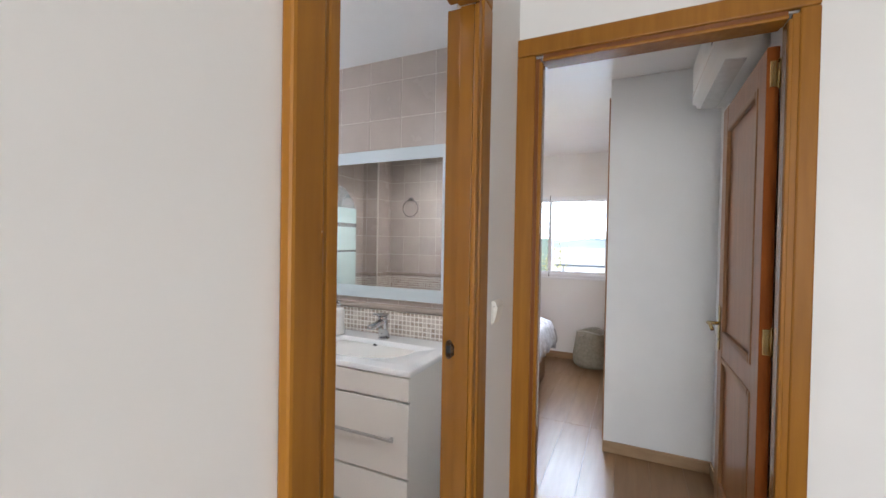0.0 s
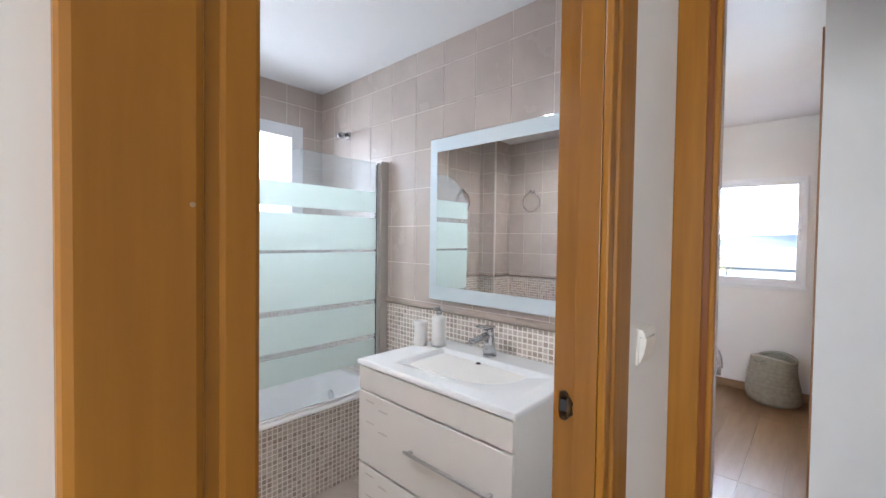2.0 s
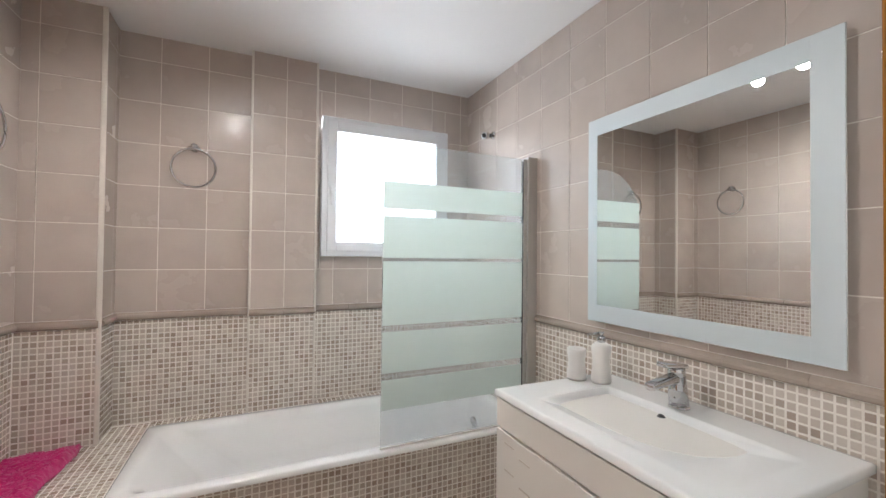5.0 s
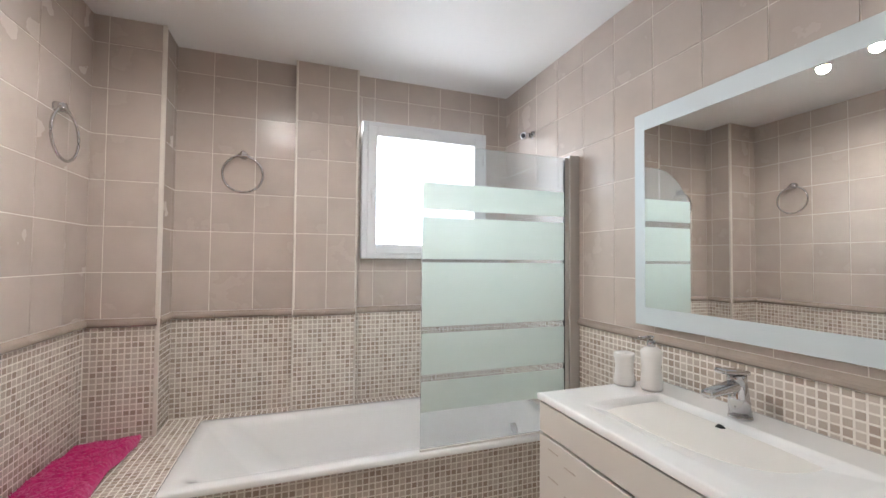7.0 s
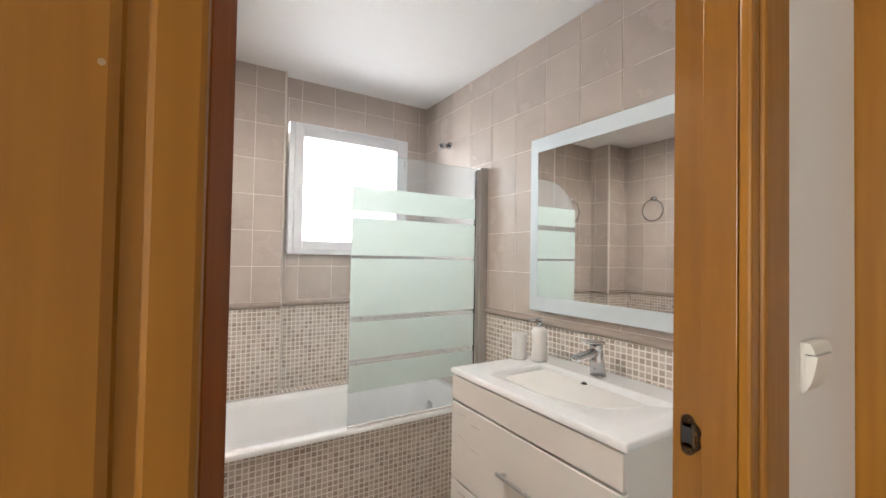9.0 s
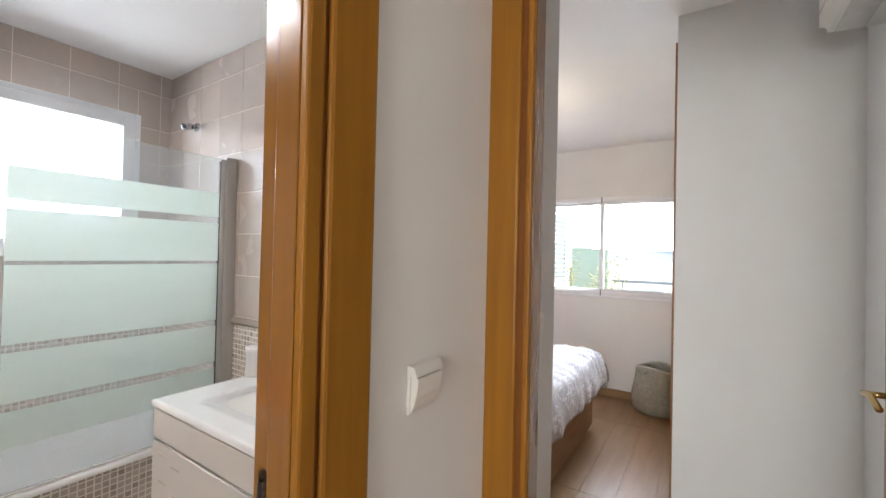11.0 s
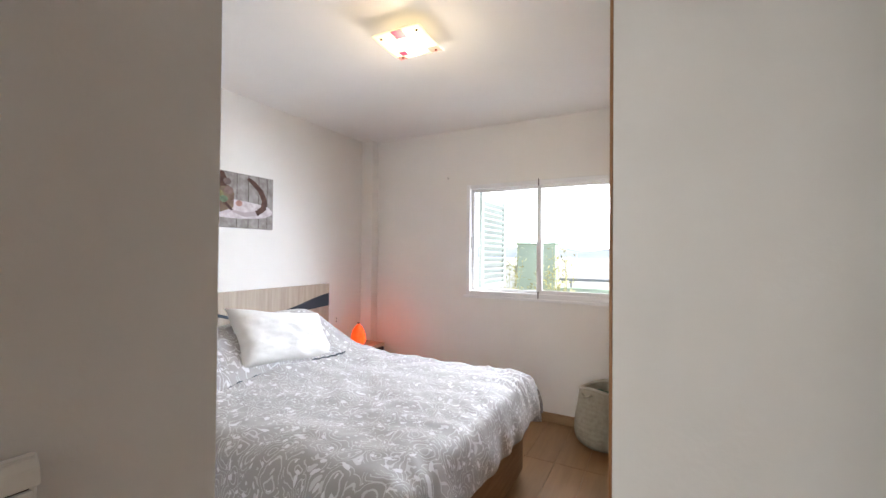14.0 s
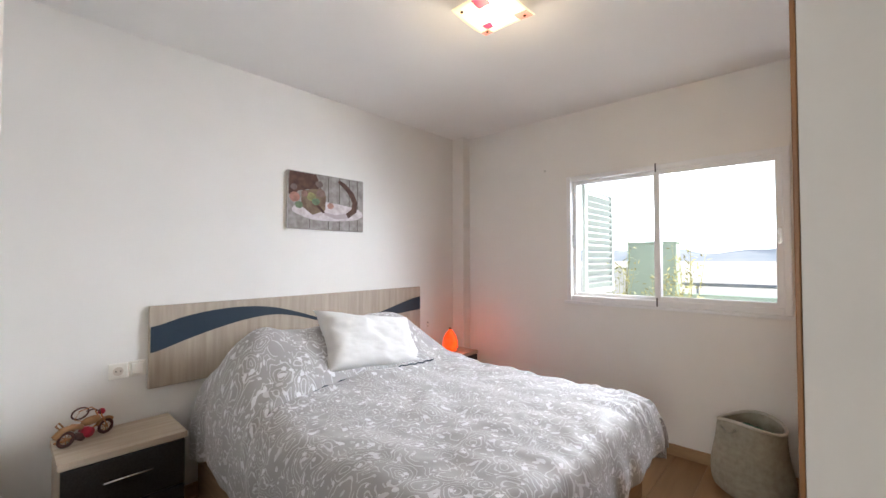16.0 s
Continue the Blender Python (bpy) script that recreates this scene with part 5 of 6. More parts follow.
# nail left in the wall
nl = thing("wall_hook", (XB, 0.965, 2.045), "small grey hook fixed in the bedroom wall", "hook")
part("plug", tube((XB, 0.965, 2.045), (XB - 0.006, 0.965, 2.045), 0.010, n=14), alu, nl)
part("pin", tube((XB - 0.005, 0.965, 2.045), (XB - 0.02, 0.965, 2.05), 0.003, n=8), alu, nl)

# woven basket
rope = mat("cotton_rope", (0.37, 0.355, 0.29), (0.29, 0.275, 0.22), 30, 0.9, bump=0.5, bump_scale=120)
rope_pale = mat("pale_rope", (0.55, 0.53, 0.47), (0.45, 0.43, 0.38), 30, 0.9, bump=0.5, bump_scale=120)
green_cloth = mat("green_cloth", (0.02, 0.13, 0.08), (0.015, 0.09, 0.06), 20, 0.9, bump=0.4)
KX, KY = 3.462, -0.405
bk = thing("laundry_basket", (KX, KY, 0), "grey woven rope basket on the floor", "basket")
bm = bmesh.new()
n, rows = 56, 26
ring = []
H = 0.395


def basket_point(k, z, inset):
    a = k * math.tau / n
    f = z / H
    low = math.exp(-((z - 0.09) / 0.16) ** 2)
    tuck = 0.030 * max(0.0, 1 - z / 0.045) ** 2
    r = 0.150 + 0.036 * low - tuck - inset
    px, py = KX + (r - 0.006) * math.cos(a), KY + (r + 0.008) * math.sin(a) + 0.012 * math.sin(f * 2.6)
    px += 0.007 * math.sin(3 * a + 1.0) * f
    sag = 0.020 * math.cos(a * 2 + 0.6) * f * f
    return Vector((px, py, z + sag))


for j in range(rows + 1):
    z = H * j / rows
    ring.append([bm.verts.new(basket_point(k, z, -0.0006 + 0.0012 * (j % 2))) for k in range(n)])
for j in range(rows + 1):
    z = H * (1 - j / rows) if j < rows else 0.012
    ring.append([bm.verts.new(basket_point(k, max(z, 0.012), 0.012)) for k in range(n)])
for a, b in zip(ring, ring[1:]):
    for k in range(n):
        bm.faces.new((a[k], a[(k + 1) % n], b[(k + 1) % n], b[k]))
bm.faces.new(ring[-1])
bm.faces.new(ring[0])
bmesh.ops.recalc_face_normals(bm, faces=bm.faces)
part("body", bm, rope, bk, "", False)
bm = bmesh.new()
add_pipe(bm, [basket_point(k, H, 0.006) for k in range(n)], 0.009, 8, True)
part("rim", bm, rope_pale, bk, "rounded rope rim", True)
for a0 in (2.55, -0.6):
    hb = [basket_point((a0 + d) / math.tau * n, H - 0.035 - 0.02 * math.cos(d * 6), -0.012) for d in [-0.26 + 0.052 * q for q in range(11)]]
    bm = bmesh.new()
    add_pipe(bm, hb, 0.008, 8)
    part("handle", bm, rope, bk, "rope handle", True)
bm = bmesh.new()
g = []
for j in range(8):
    r = j / 7
    g.append([bm.verts.new((KX + 0.125 * r * math.cos(k * math.tau / 30), KY + 0.140 * r * math.sin(k * math.tau / 30), 0.372 + 0.03 * noise.noise((r * 2 * math.cos(k * math.tau / 30), r * 2 * math.sin(k * math.tau / 30), 2)) - 0.04 * r)) for k in range(30)])
for a, b in zip(g, g[1:]):
    for k in range(30):
        bm.faces.new((a[k], a[(k + 1) % 30], b[(k + 1) % 30], b[k]))
bmesh.ops.remove_doubles(bm, verts=bm.verts, dist=1e-5)
bmesh.ops.recalc_face_normals(bm, faces=bm.faces)
part("laundry", bm, green_cloth, bk, "dark green cloth inside", True)

# ---- bedroom window ----
clear_pane = mat("window_glass", (1, 1, 1), (1, 1, 1), 2, 0.0, trans=1.0, ior=1.02)
win = tagged(thing("window_2", (XB, 0.1, OZ0), "white aluminium sliding bedroom window", "window"), kind="structure")


def yframe(name, y0, y1, z0, z1, x0, x1, wdt, parent, bottom=None, r=0.004):
    bt = bottom or wdt
    f = part(name, box(x0, x1, y0, y0 + wdt, z0, z1, r), upvc, parent)
    part(name, box(x0, x1, y1 - wdt, y1, z0, z1, r), upvc, parent)
    part(name, box(x0 + 0.0005, x1 - 0.0005, y0 + wdt, y1 - wdt, z1 - wdt, z1, r), upvc, parent)
    part(name, box(x0 + 0.0005, x1 - 0.0005, y0 + wdt, y1 - wdt, z0, z0 + bt, r), upvc, parent)
    return f


yframe("window_frame", OY0, OY1, OZ0, OZ1, XB - 0.012, XB + 0.07, 0.036, win, 0.04)
s1 = yframe("sash", 0.098, OY1 - 0.03, OZ0 + 0.03, OZ1 - 0.03, XB + 0.03, XB + 0.055, 0.034, win)
s2 = yframe("sash", OY0 + 0.03, 0.140, OZ0 + 0.03, OZ1 - 0.03, XB + 0.002, XB + 0.028, 0.040, win)
for s, y0, y1, x in ((s1, 0.132, OY1 - 0.064, XB + 0.042), (s2, OY0 + 0.07, 0.10, XB + 0.015)):
    p = part("pane", box(x - 0.002, x + 0.002, y0, y1, OZ0 + 0.062, OZ1 - 0.062), clear_pane, s)
    p.visible_shadow = False
part("catch", box(XB - 0.002, XB + 0.004, OY1 - 0.056, OY1 - 0.042, 1.40, 1.50, 0.002), alu, s1)
part("catch", box(XB - 0.003, XB + 0.003, OY0 + 0.042, OY0 + 0.058, 1.40, 1.50, 0.002), alu, s2)
for z in (OZ0 + 0.01, OZ1 - 0.04):
    part("stop_block", box(XB - 0.013, XB - 0.010, 0.118, 0.126, z - 0.01, z + 0.05), black_rubber, win)
part("window_sill", box(XB - 0.022, XB + 0.002, OY0 - 0.02, OY1 + 0.02, OZ0 - 0.022, OZ0 - 0.001, 0.004), upvc, win)

# ---- outside ----
bright_paint = mat("outside_render", (0.80, 0.79, 0.76), (0.74, 0.73, 0.70), 3, 0.8, bump=0.2)
green_paint = mat("green_paint", (0.42, 0.50, 0.40), (0.38, 0.46, 0.37), 3, 0.6)
foliage = mat("foliage", (0.42, 0.40, 0.17), (0.54, 0.50, 0.26), 6, 0.6, spread=0.3)
gravel = mat("terrace_ground", (0.55, 0.52, 0.46), (0.45, 0.42, 0.37), 0.5, 0.9, bump=0.3)
hill_mat = mat("far_hills", (0.24, 0.28, 0.32), (0.32, 0.34, 0.36), 0.02, 0.9)
solid("ground", box(XB + 0.25, 4000, -2500, 2500, -3.2, -3.0), gravel, "pale dry ground below the house", "ground", "structure")
ter = solid("terrace_floor", box(XB + 0.25, XB + 2.6, -4, 5, -0.25, -0.05), bright_paint, "pale terrace floor outside the window", "terrace", "structure")
gw = thing("green_wall", (6.1, 0.9, -0.05), "low green painted wall on the terrace", "wall")
part("wall_block", box(5.9, 6.1, 0.49, 1.035, -0.05, 1.49, 0.01), green_paint, gw)
part("wall_cap", box(5.88, 6.12, 0.48, 1.045, 1.49, 1.515, 0.01), green_paint, gw)
wb = thing("white_parapet", (6.0, 2.0, -0.05), "white terrace parapet beside the green wall", "wall")
part("wall_block", box(5.9, 6.1, 1.06, 3.5, -0.05, 1.2, 0.01), bright_paint, wb)
for k, (x, y, z0, h, s) in enumerate(((5.55, 0.98, -0.05, 1.42, 3), (5.62, 0.30, -0.05, 1.45, 8), (5.6, 0.62, -0.05, 1.2, 12))):
    pl = thing("potted_plant", (x, y, z0), "leafy yellow-green plant in a pot on the terrace", "plant", "terrace plants")
    part("pot", lathe([(0.0, 0.0), (0.10, 0.0), (0.14, 0.24), (0.13, 0.25), (0.12, 0.22), (0.0, 0.22)], (x, y, z0)), trim_wood, pl, "", True)
    rnd = random.Random(s)
    st, lv = bmesh.new(), bmesh.new()
    for _ in range(9):
        top = Vector((x + rnd.uniform(-0.16, 0.16), y + rnd.uniform(-0.17, 0.17), z0 + h * rnd.uniform(0.8, 1.05)))
        root = Vector((x + rnd.uniform(-0.04, 0.04), y + rnd.uniform(-0.04, 0.04), z0 + 0.2))
        add_tube(st, root, top, 0.006, 0.002, 5)
        for _ in range(26):
            c = root.lerp(top, rnd.uniform(0.45, 1.02)) + Vector((rnd.gauss(0, 0.03), rnd.gauss(0, 0.03), rnd.gauss(0, 0.02)))
            d = Vector((rnd.uniform(-1, 1), rnd.uniform(-1, 1), rnd.uniform(-0.2, 0.8))).normalized() * rnd.uniform(0.04, 0.08)
            e = d.cross(Vector((rnd.uniform(-1, 1), rnd.uniform(-1, 1), 1))).normalized() * 0.011
            lv.faces.new([lv.verts.new(c), lv.verts.new(c + d * 0.5 + e), lv.verts.new(c + d), lv.verts.new(c + d * 0.5 - e)])
    part("stems", st, foliage, pl)
    part("leaves", lv, foliage, pl)
rl = thing("terrace_railing", (6.0, -1.5, -0.05), "thin dark metal terrace railing", "railing")
rail_paint = mat("rail_paint", (0.30, 0.31, 0.33), (0.26, 0.27, 0.29), 8, 0.5)
part("kerb", box(5.9, 6.1, -4, 0.46, -0.05, 0.91, 0.01), green_paint, rl)
part("top_rail", tube((6.0, -4, 1.016), (6.0, 0.46, 1.016), 0.02, n=12), rail_paint, rl, "", True)
for k in range(6):
    part("post", tube((6.0, -3.7 + k * 0.8, 0.91), (6.0, -3.7 + k * 0.8, 1.016), 0.012, n=8), rail_paint, rl)
# louvred shutter folded open outside the window
shutter_paint = mat("shutter_white", (0.46, 0.51, 0.49), (0.41, 0.46, 0.44), 6, 0.45)
SHX0, SHX1, SHY = XB + 0.255, XB + 0.92, 0.748
sr = thing("window_shutter", (XB + 0.26, SHY, OZ0), "white louvred shutter standing open outside the window", "shutter")
for x0, x1 in ((SHX0, SHX0 + 0.05), (SHX1 - 0.05, SHX1)):
    part("stile", box(x0, x1, SHY - 0.015, SHY + 0.015, OZ0 + 0.02, OZ1 - 0.02, 0.003), shutter_paint, sr)
for z0 in (OZ0 + 0.02, OZ1 - 0.07):
    part("rail", box(SHX0 + 0.05, SHX1 - 0.05, SHY - 0.014, SHY + 0.014, z0, z0 + 0.05, 0.003), shutter_paint, sr)
for k in range(15):
    z = OZ0 + 0.095 + k * 0.0545
    bm = box(SHX0 + 0.05, SHX1 - 0.05, -0.004, 0.004, -0.026, 0.026, 0.002)
    bmesh.ops.transform(bm, matrix=Matrix.Translation((0, SHY, z)) @ Matrix.Rotation(radians(38), 4, "X"), verts=bm.verts)
    part("slat", bm, shutter_paint, sr)
# far hills
bm = bmesh.new()
prev = None
for k in range(81):
    y = -900 + k * 22.5
    h = 17 + 24 * noise.noise((k * 0.19, 2.0, 0)) + 13 * noise.noise((k * 0.47, 5.0, 0)) + max(0, min(22, (-60 - y) * 0.12))
    cur = [bm.verts.new((620, y, -3.0)), bm.verts.new((700, y, max(h, 4) * 0.6)), bm.verts.new((790, y, max(h, 4)))]
    if prev:
        for a in range(2):
            bm.faces.new((prev[a], cur[a], cur[a + 1], prev[a + 1]))
    prev = cur
bmesh.ops.recalc_face_normals(bm, faces=bm.faces)
solid("backdrop_hills", bm, hill_mat, "hazy blue-grey hills on the horizon", "hills", "structure", True)

# bright haze of the sky behind the hills
haze = mat("sky_haze", (0.9, 0.93, 0.97), (0.88, 0.92, 0.97), 0.001, 1.0, emit=(0.97, 0.985, 1.0), strength=1.6)
bm = bmesh.new()
cols = [(1900 * math.cos(radians(a)), 1900 * math.sin(radians(a))) for a in range(-60, 61, 6)]
ring = [[bm.verts.new((x, y, z)) for x, y in cols] for z in (-3.0, 1500.0)]
for k in range(len(cols) - 1):
    bm.faces.new((ring[0][k], ring[0][k + 1], ring[1][k + 1], ring[1][k]))
solid("backdrop_sky", bm, haze, "hazy white sky on the horizon", "sky", "structure", True)

# ---- tiles, planks and mosaic ----
def mosaic_material():
    m = bpy.data.materials.new("mosaic_glaze")
    m.use_nodes = True
    nt = m.node_tree
    b = nt.nodes["Principled BSDF"]
    b.inputs["Roughness"].default_value = 0.25
    info, geo = nt.nodes.new("ShaderNodeObjectInfo"), nt.nodes.new("ShaderNodeNewGeometry")
    add, fr = nt.nodes.new("ShaderNodeMath"), nt.nodes.new("ShaderNodeMath")
    add.operation, fr.operation = "ADD", "FRACT"
    nt.links.new(info.outputs["Random"], add.inputs[0])
    nt.links.new(geo.outputs["Random Per Island"], add.inputs[1])
    nt.links.new(add.outputs[0], fr.inputs[0])
    ramp = nt.nodes.new("ShaderNodeValToRGB")
    ramp.color_ramp.interpolation = "CONSTANT"
    tones = ((0.0, (0.47, 0.40, 0.335)), (0.22, (0.54, 0.465, 0.40)), (0.5, (0.59, 0.52, 0.455)), (0.75, (0.43, 0.355, 0.295)), (0.9, (0.39, 0.31, 0.255)))
    for k, (pos, c) in enumerate(tones):
        e = ramp.color_ramp.elements[0] if k == 0 else ramp.color_ramp.elements.new(pos)
        e.position, e.color = pos, (*c, 1)
    ramp.color_ramp.elements.remove(ramp.color_ramp.elements[-1]) if len(ramp.color_ramp.elements) > len(tones) else None
    nt.links.new(fr.outputs[0], ramp.inputs["Fac"])
    n = nt.nodes.new("ShaderNodeTexNoise")
    n.inputs["Scale"].default_value = 90
    mr = nt.nodes.new("ShaderNodeMapRange")
    mr.inputs["To Min"].default_value, mr.inputs["To Max"].default_value = 0.85, 1.15
    nt.links.new(n.outputs["Fac"], mr.inputs["Value"])
    hsv = nt.nodes.new("ShaderNodeHueSaturation")
    nt.links.new(ramp.outputs["Color"], hsv.inputs["Color"])
    nt.links.new(mr.outputs[0], hsv.inputs["Value"])
    nt.links.new(hsv.outputs["Color"], b.inputs["Base Color"])
    return m


mosaic_glaze = mosaic_material()
CACHE = {}


def piece_mesh(w, h, d, c, material):
    """A tile lying in u, v with its face towards +n, with a small chamfer and no back."""
    key = (round(w, 4), round(h, 4), round(d, 4), material.name)
    if key not in CACHE:
        a, b = w / 2, h / 2
        v = [(-a, -b, 0), (a, -b, 0), (a, b, 0), (-a, b, 0), (-a, -b, d - c), (a, -b, d - c), (a, b, d - c), (-a, b, d - c),
             (-a + c, -b + c, d), (a - c, -b + c, d), (a - c, b - c, d), (-a + c, b - c, d)]
        f = [(8, 9, 10, 11)] + [(k, (k + 1) % 4, 4 + (k + 1) % 4, 4 + k) for k in range(4)] + [(4 + k, 4 + (k + 1) % 4, 8 + (k + 1) % 4, 8 + k) for k in range(4)]
        me = bpy.data.meshes.new("tile")
        me.from_pydata(v, [], f)
        me.materials.append(material)
        CACHE[key] = me
    return CACHE[key]


def lay(parent, name, origin, u, v, size, pitch, gap, depth, chamfer, material, cuts=(), start=(0, 0), singles=300, near=None, wobble=0.0, seed=1):
    """Lay pieces on a rectangle from origin along u and v. The pieces nearest to near are parts; the rest is one part."""
    rnd = random.Random(seed)
    o, u, v = Vector(origin), Vector(u).normalized(), Vector(v).normalized()
    n = u.cross(v)
    turn = Matrix((u, v, n)).transposed().to_4x4()
    cells = []

    def spans(length, p, s):
        edges, x = [], s - p
        while x < length - 1e-6:
            a, b = max(x, 0), min(x + p, length)
            if b - a > gap * 1.6:
                edges.append((a, b))
            x += p
        return edges
    for a0, a1 in spans(size[0], pitch[0], start[0]):
        for b0, b1 in spans(size[1], pitch[1], start[1]):
            todo = [(a0, a1, b0, b1)]
            for c0, c1, d0, d1 in cuts:
                nxt = []
                for p0, p1, q0, q1 in todo:
                    if p1 <= c0 or p0 >= c1 or q1 <= d0 or q0 >= d1:
                        nxt.append((p0, p1, q0, q1))
                        continue
                    if p0 < c0:
                        nxt.append((p0, c0, q0, q1))
                    if p1 > c1:
                        nxt.append((c1, p1, q0, q1))
                    m0, m1 = max(p0, c0), min(p1, c1)
                    if q0 < d0:
                        nxt.append((m0, m1, q0, d0))
                    if q1 > d1:
                        nxt.append((m0, m1, d1, q1))
                todo = nxt
            cells += [c for c in todo if c[1] - c[0] > gap * 1.6 and c[3] - c[2] > gap * 1.6]
    if near is not None and len(cells) > singles:
        cells.sort(key=lambda c: (o + u * (c[0] + c[1]) / 2 + v * (c[2] + c[3]) / 2 - Vector(near)).length)
    verts, faces = [], []
    for k, (a0, a1, b0, b1) in enumerate(cells):
        me = piece_mesh(a1 - a0 - gap, b1 - b0 - gap, depth, chamfer, material)
        m = Matrix.Translation(o + u * (a0 + a1) / 2 + v * (b0 + b1) / 2) @ turn
        if wobble:
            m = m @ Euler((rnd.gauss(0, wobble), rnd.gauss(0, wobble), 0)).to_matrix().to_4x4()
        if k < singles:
            ob = new(name, me)
            ob.parent = parent
            ob.matrix_world = m
            ob.matrix_basis = m
        else:
            base = len(verts)
            verts += [tuple(m @ q.co) for q in me.vertices]
            faces += [tuple(base + i for i in p.vertices) for p in me.polygons]
    if faces:
        me = bpy.data.meshes.new(name + "_field")
        me.from_pydata(verts, [], faces)
        me.materials.append(material)
        ob = new(name + "_field", me)
        ob.parent = parent
        tagged(ob, kind="stuff")


X, Y, Z = Vector((1, 0, 0)), Vector((0, 1, 0)), Vector((0, 0, 1))
TP, TG, TD = 0.209, 0.0032, 0.0018
TZ = 1.024                      # lower edge of the large tiles
MP, MG, MD = 0.0256, 0.0058, 0.0012
MB, MT = 0.480, 0.986           # mosaic band


def big(parent, origin, u, w, cuts=(), start=0.0, seed=1):
    lay(parent, "tile", origin, u, Z, (w, BCEIL - TZ), (TP, TP), TG, TD, 0.0007, tile_glaze, cuts, (start, 0), 300, None, 0.0016, seed)


def band(parent, origin, u, w, h, start=0.0, singles=0, near=None, v=Z, seed=1):
    lay(parent, "mosaic_tile", origin, u, v, (w, h), (MP, MP), MG, MD, 0.0006, mosaic_glaze, (), (start, 0), singles, near, 0.004, seed)


def rail(name, bm, parent):
    return part(name, bm, border_glaze, parent, "rounded taupe border tile", True)


def border(parent, p0, p1, out):
    """A half-round border between mosaic and tiles, in lengths of one tile."""
    p0, p1, o = Vector(p0), Vector(p1), Vector(out)
    d = (p1 - p0)
    count = max(1, round(d.length / TP))
    for k in range(count):
        a, b = p0 + d * (k / count), p0 + d * ((k + 1) / count)
        a, b = a + d.normalized() * 0.0006, b - d.normalized() * 0.0006
        bm = bmesh.new()
        rows = []
        for q in (a, b):
            prof = [(0.0, 0.018), (0.004, 0.019), (0.010, 0.012), (0.017, 0.006), (0.019, -0.002), (0.017, -0.010), (0.011, -0.016), (0.004, -0.019), (0.0, -0.019)]
            rows.append([bm.verts.new(q + o * t + Z * h) for t, h in prof])
        for i in range(len(rows[0]) - 1):
            bm.faces.new((rows[0][i], rows[1][i], rows[1][i + 1], rows[0][i + 1]))
        for r in rows:
            bm.faces.new(r)
        bmesh.ops.recalc_face_normals(bm, faces=bm.faces)
        ob = mesh_ob("border_tile", bm, border_glaze, False)
        ob.parent = parent


ZB = 1.005
# mirror wall, facing -x
big(wall_mirror, (XM, YW, TZ), -Y, YW - WY1, (), 0.165, 2)
band(wall_mirror, (XM, 1.262, 0.58), -Y, 1.262 - WY1, MT - 0.58, 0.01, 300, (XM, 0.35, 0.92), Z, 3)
band(wall_mirror, (XM, YW, MB), -Y, YW - 1.262, MT - MB, 0.01, 0, None, Z, 4)
border(wall_mirror, (XM, YW, ZB), (XM, WY1, ZB), (-1, 0, 0))
# window wall, facing -y
big(wall_window, (COX, YW, TZ), X, PIX0 - COX, (), 0.17, 5)
big(wall_window, (PIX1, YW, TZ), X, XM - PIX1, ((-0.442 - PIX1, 0.357 - PIX1, 1.308 - TZ, 2.122 - TZ),), 0.11, 6)
band(wall_window, (COX, YW, MB), X, PIX0 - COX, MT - MB, 0.0, 300, (-1.0, YW, 0.75), Z, 7)
band(wall_window, (PIX1, YW, MB), X, XM - PIX1, MT - MB, 0.0, 0, None, Z, 8)
border(wall_window, (COX, YW, ZB), (PIX0, YW, ZB), (0, -1, 0))
border(wall_window, (PIX1, YW, ZB), (XM, YW, ZB), (0, -1, 0))
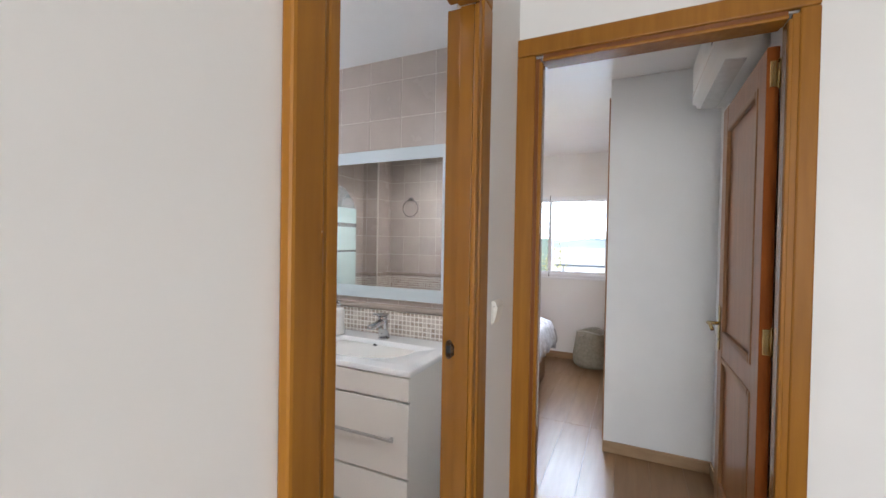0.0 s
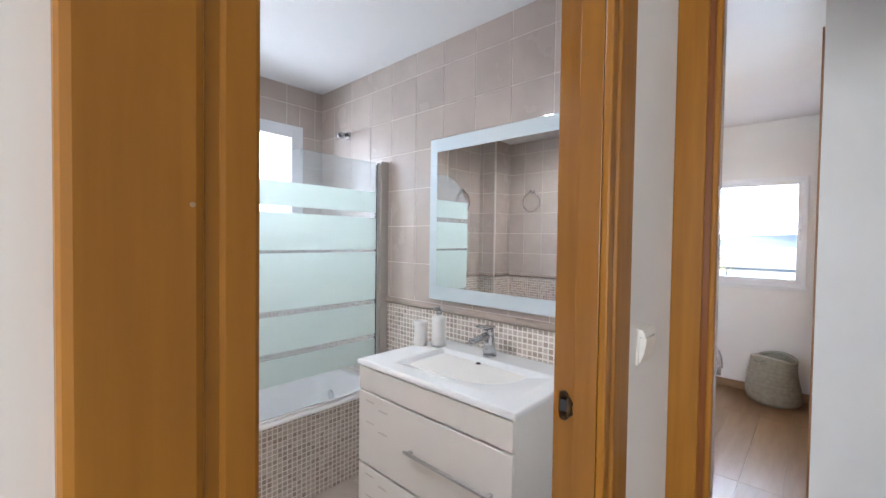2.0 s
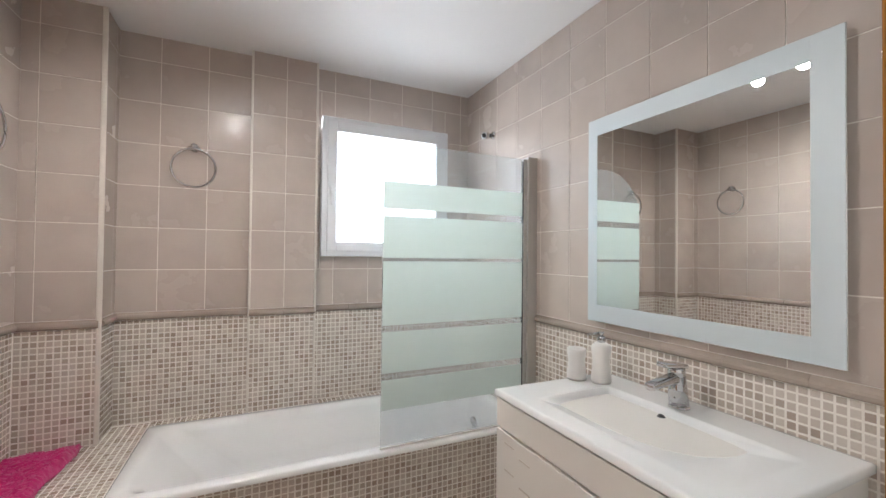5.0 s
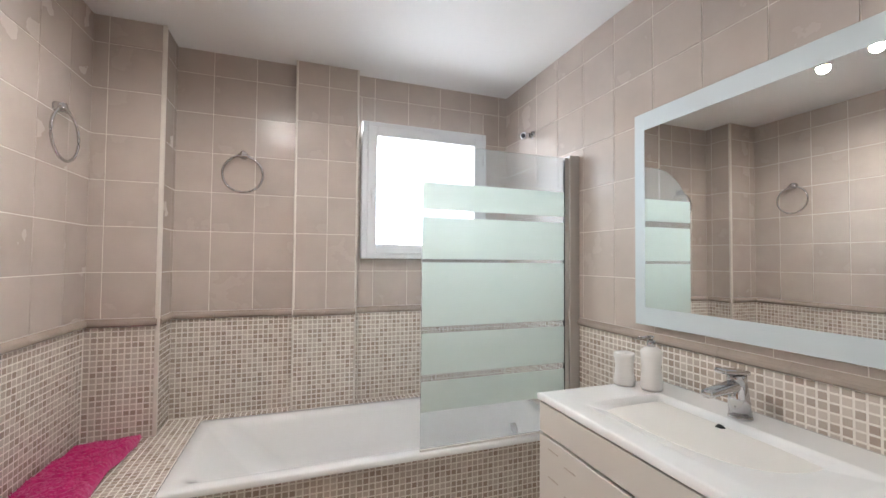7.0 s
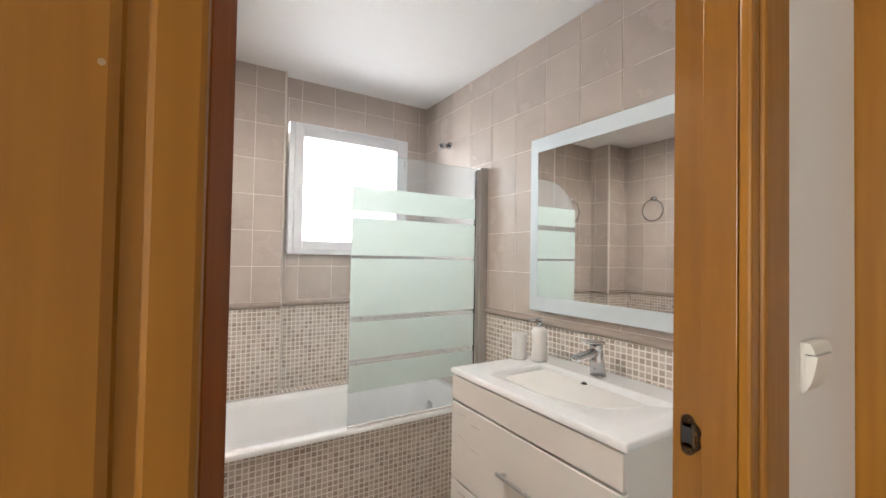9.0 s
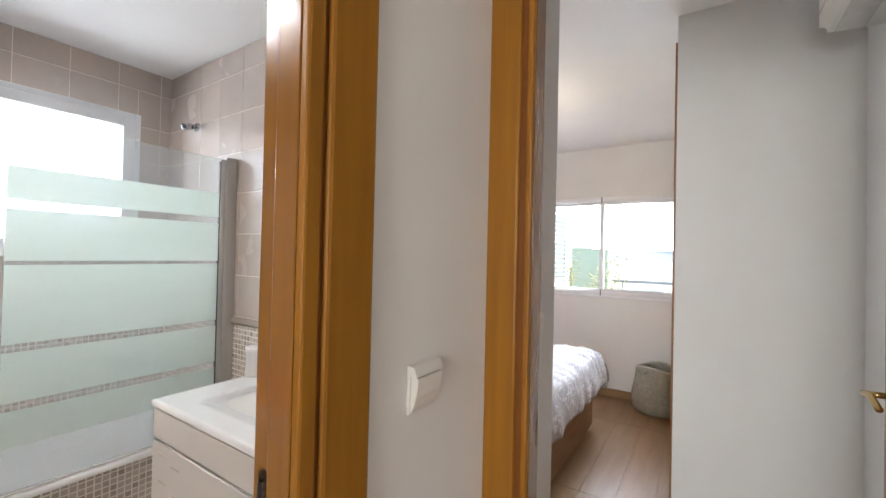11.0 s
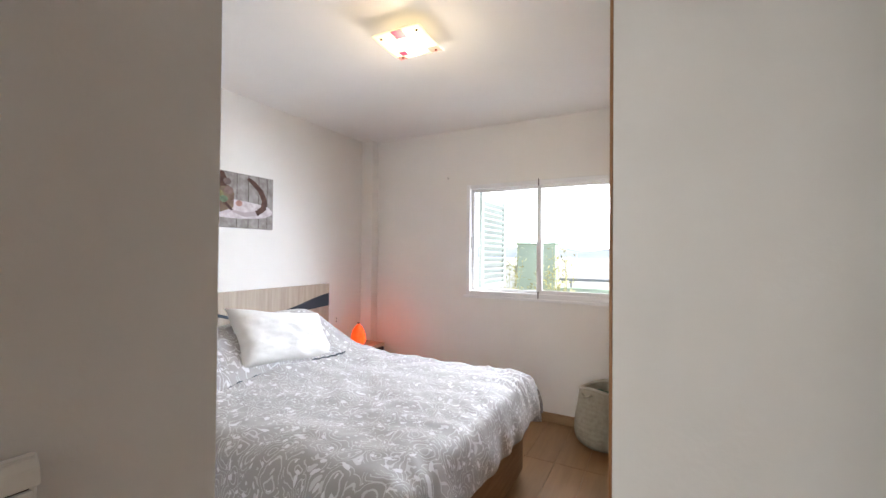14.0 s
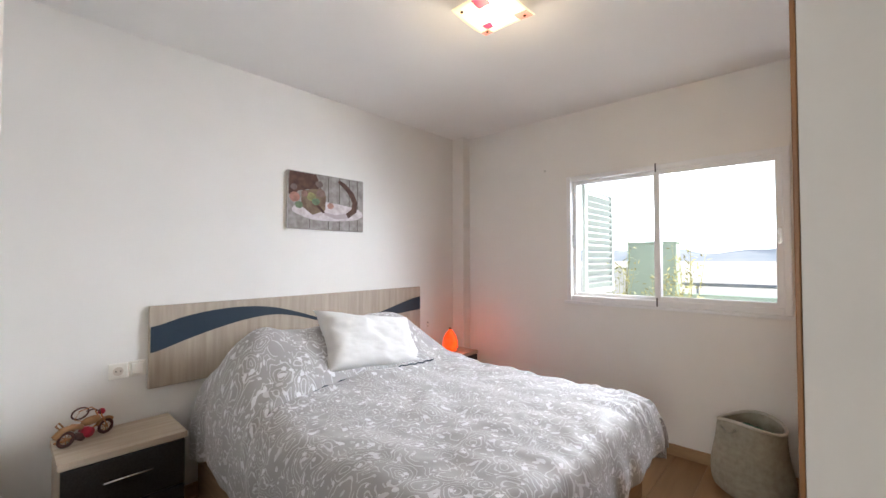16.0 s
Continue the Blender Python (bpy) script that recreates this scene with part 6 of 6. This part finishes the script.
# pillar
big(wall_pillar, (PIX0, PIY, TZ), X, PIX1 - PIX0, (), 0.172, 9)
band(wall_pillar, (PIX0, PIY, MB), X, PIX1 - PIX0, MT - MB, 0.0, 260, (-0.63, 1.949, 0.75), Z, 10)
border(wall_pillar, (PIX0, PIY, ZB), (PIX1, PIY, ZB), (0, -1, 0))
band(wall_pillar, (PIX0, YW, MB), -Y, YW - PIY, MT - MB, 0.0, 0, None, Z, 11)
for x in (PIX0, PIX1):
    part("corner_strip", box(x - 0.006, x + 0.006, PIY - 0.006, PIY + 0.003, MB, BCEIL, 0.002), tile_trim, wall_pillar)
# column in the corner
big(wall_column, (XL, COY, TZ), X, COX - XL, (), 0.06, 12)
band(wall_column, (XL, COY, MB), X, COX - XL, MT - MB, 0.0, 200, (-1.5, 1.644, 0.75), Z, 13)
big(wall_column, (COX, COY, TZ), Y, YW - COY, (), 0.15, 14)
band(wall_column, (COX, COY, MB), Y, YW - COY, MT - MB, 0.0, 0, None, Z, 15)
border(wall_column, (XL, COY, ZB), (COX, COY, ZB), (0, -1, 0))
border(wall_column, (COX, COY, ZB), (COX, YW, ZB), (1, 0, 0))
part("corner_strip", box(COX - 0.010, COX + 0.008, COY - 0.008, COY + 0.008, MB, BCEIL, 0.004), tile_trim, wall_column)
# far wall, facing +x
big(wall_left, (XL, WY1, TZ), Y, COY - WY1, (), 0.05, 16)
band(wall_left, (XL, WY1 + 0.9, MB), Y, COY - WY1 - 0.9, MT - MB, 0.0, 200, (XL, 1.4, 0.8), Z, 17)
border(wall_left, (XL, WY1, ZB), (XL, COY, ZB), (1, 0, 0))
# tub front, ledge
band(tub_front, (XL + 0.002, 1.266, 0.0), X, XM - XL - 0.002, 0.455, 0.0, 300, (-0.4, 1.266, 0.3), Z, 18)
band(ledge, (XL + 0.002, 0.90, 0.476), X, -1.24 - XL - 0.002, YW - 0.90, 0.0, 300, (-1.35, 1.8, 0.48), Y, 19)
band(ledge_back, (-1.238, 1.945, 0.476), X, XM + 1.238, YW - 1.945, 0.0, 0, None, Y, 22)
# laminate planks
lay(floor_bed, "plank", (DX0, -1.36, -0.008), X, Y, (XB - DX0, YH + 1.36), (1.2, 0.19), 0.0009, 0.008, 0.0008, laminate, (), (0.4, 0.06), 300, None, 0.0, 20)
lay(floor_bed, "plank", (-4.6, -2.2, -0.008), X, Y, (DX0 + 4.6, 1.84), (1.2, 0.19), 0.0009, 0.008, 0.0008, laminate, (), (0.4, 0.06), 300, None, 0.0, 21)
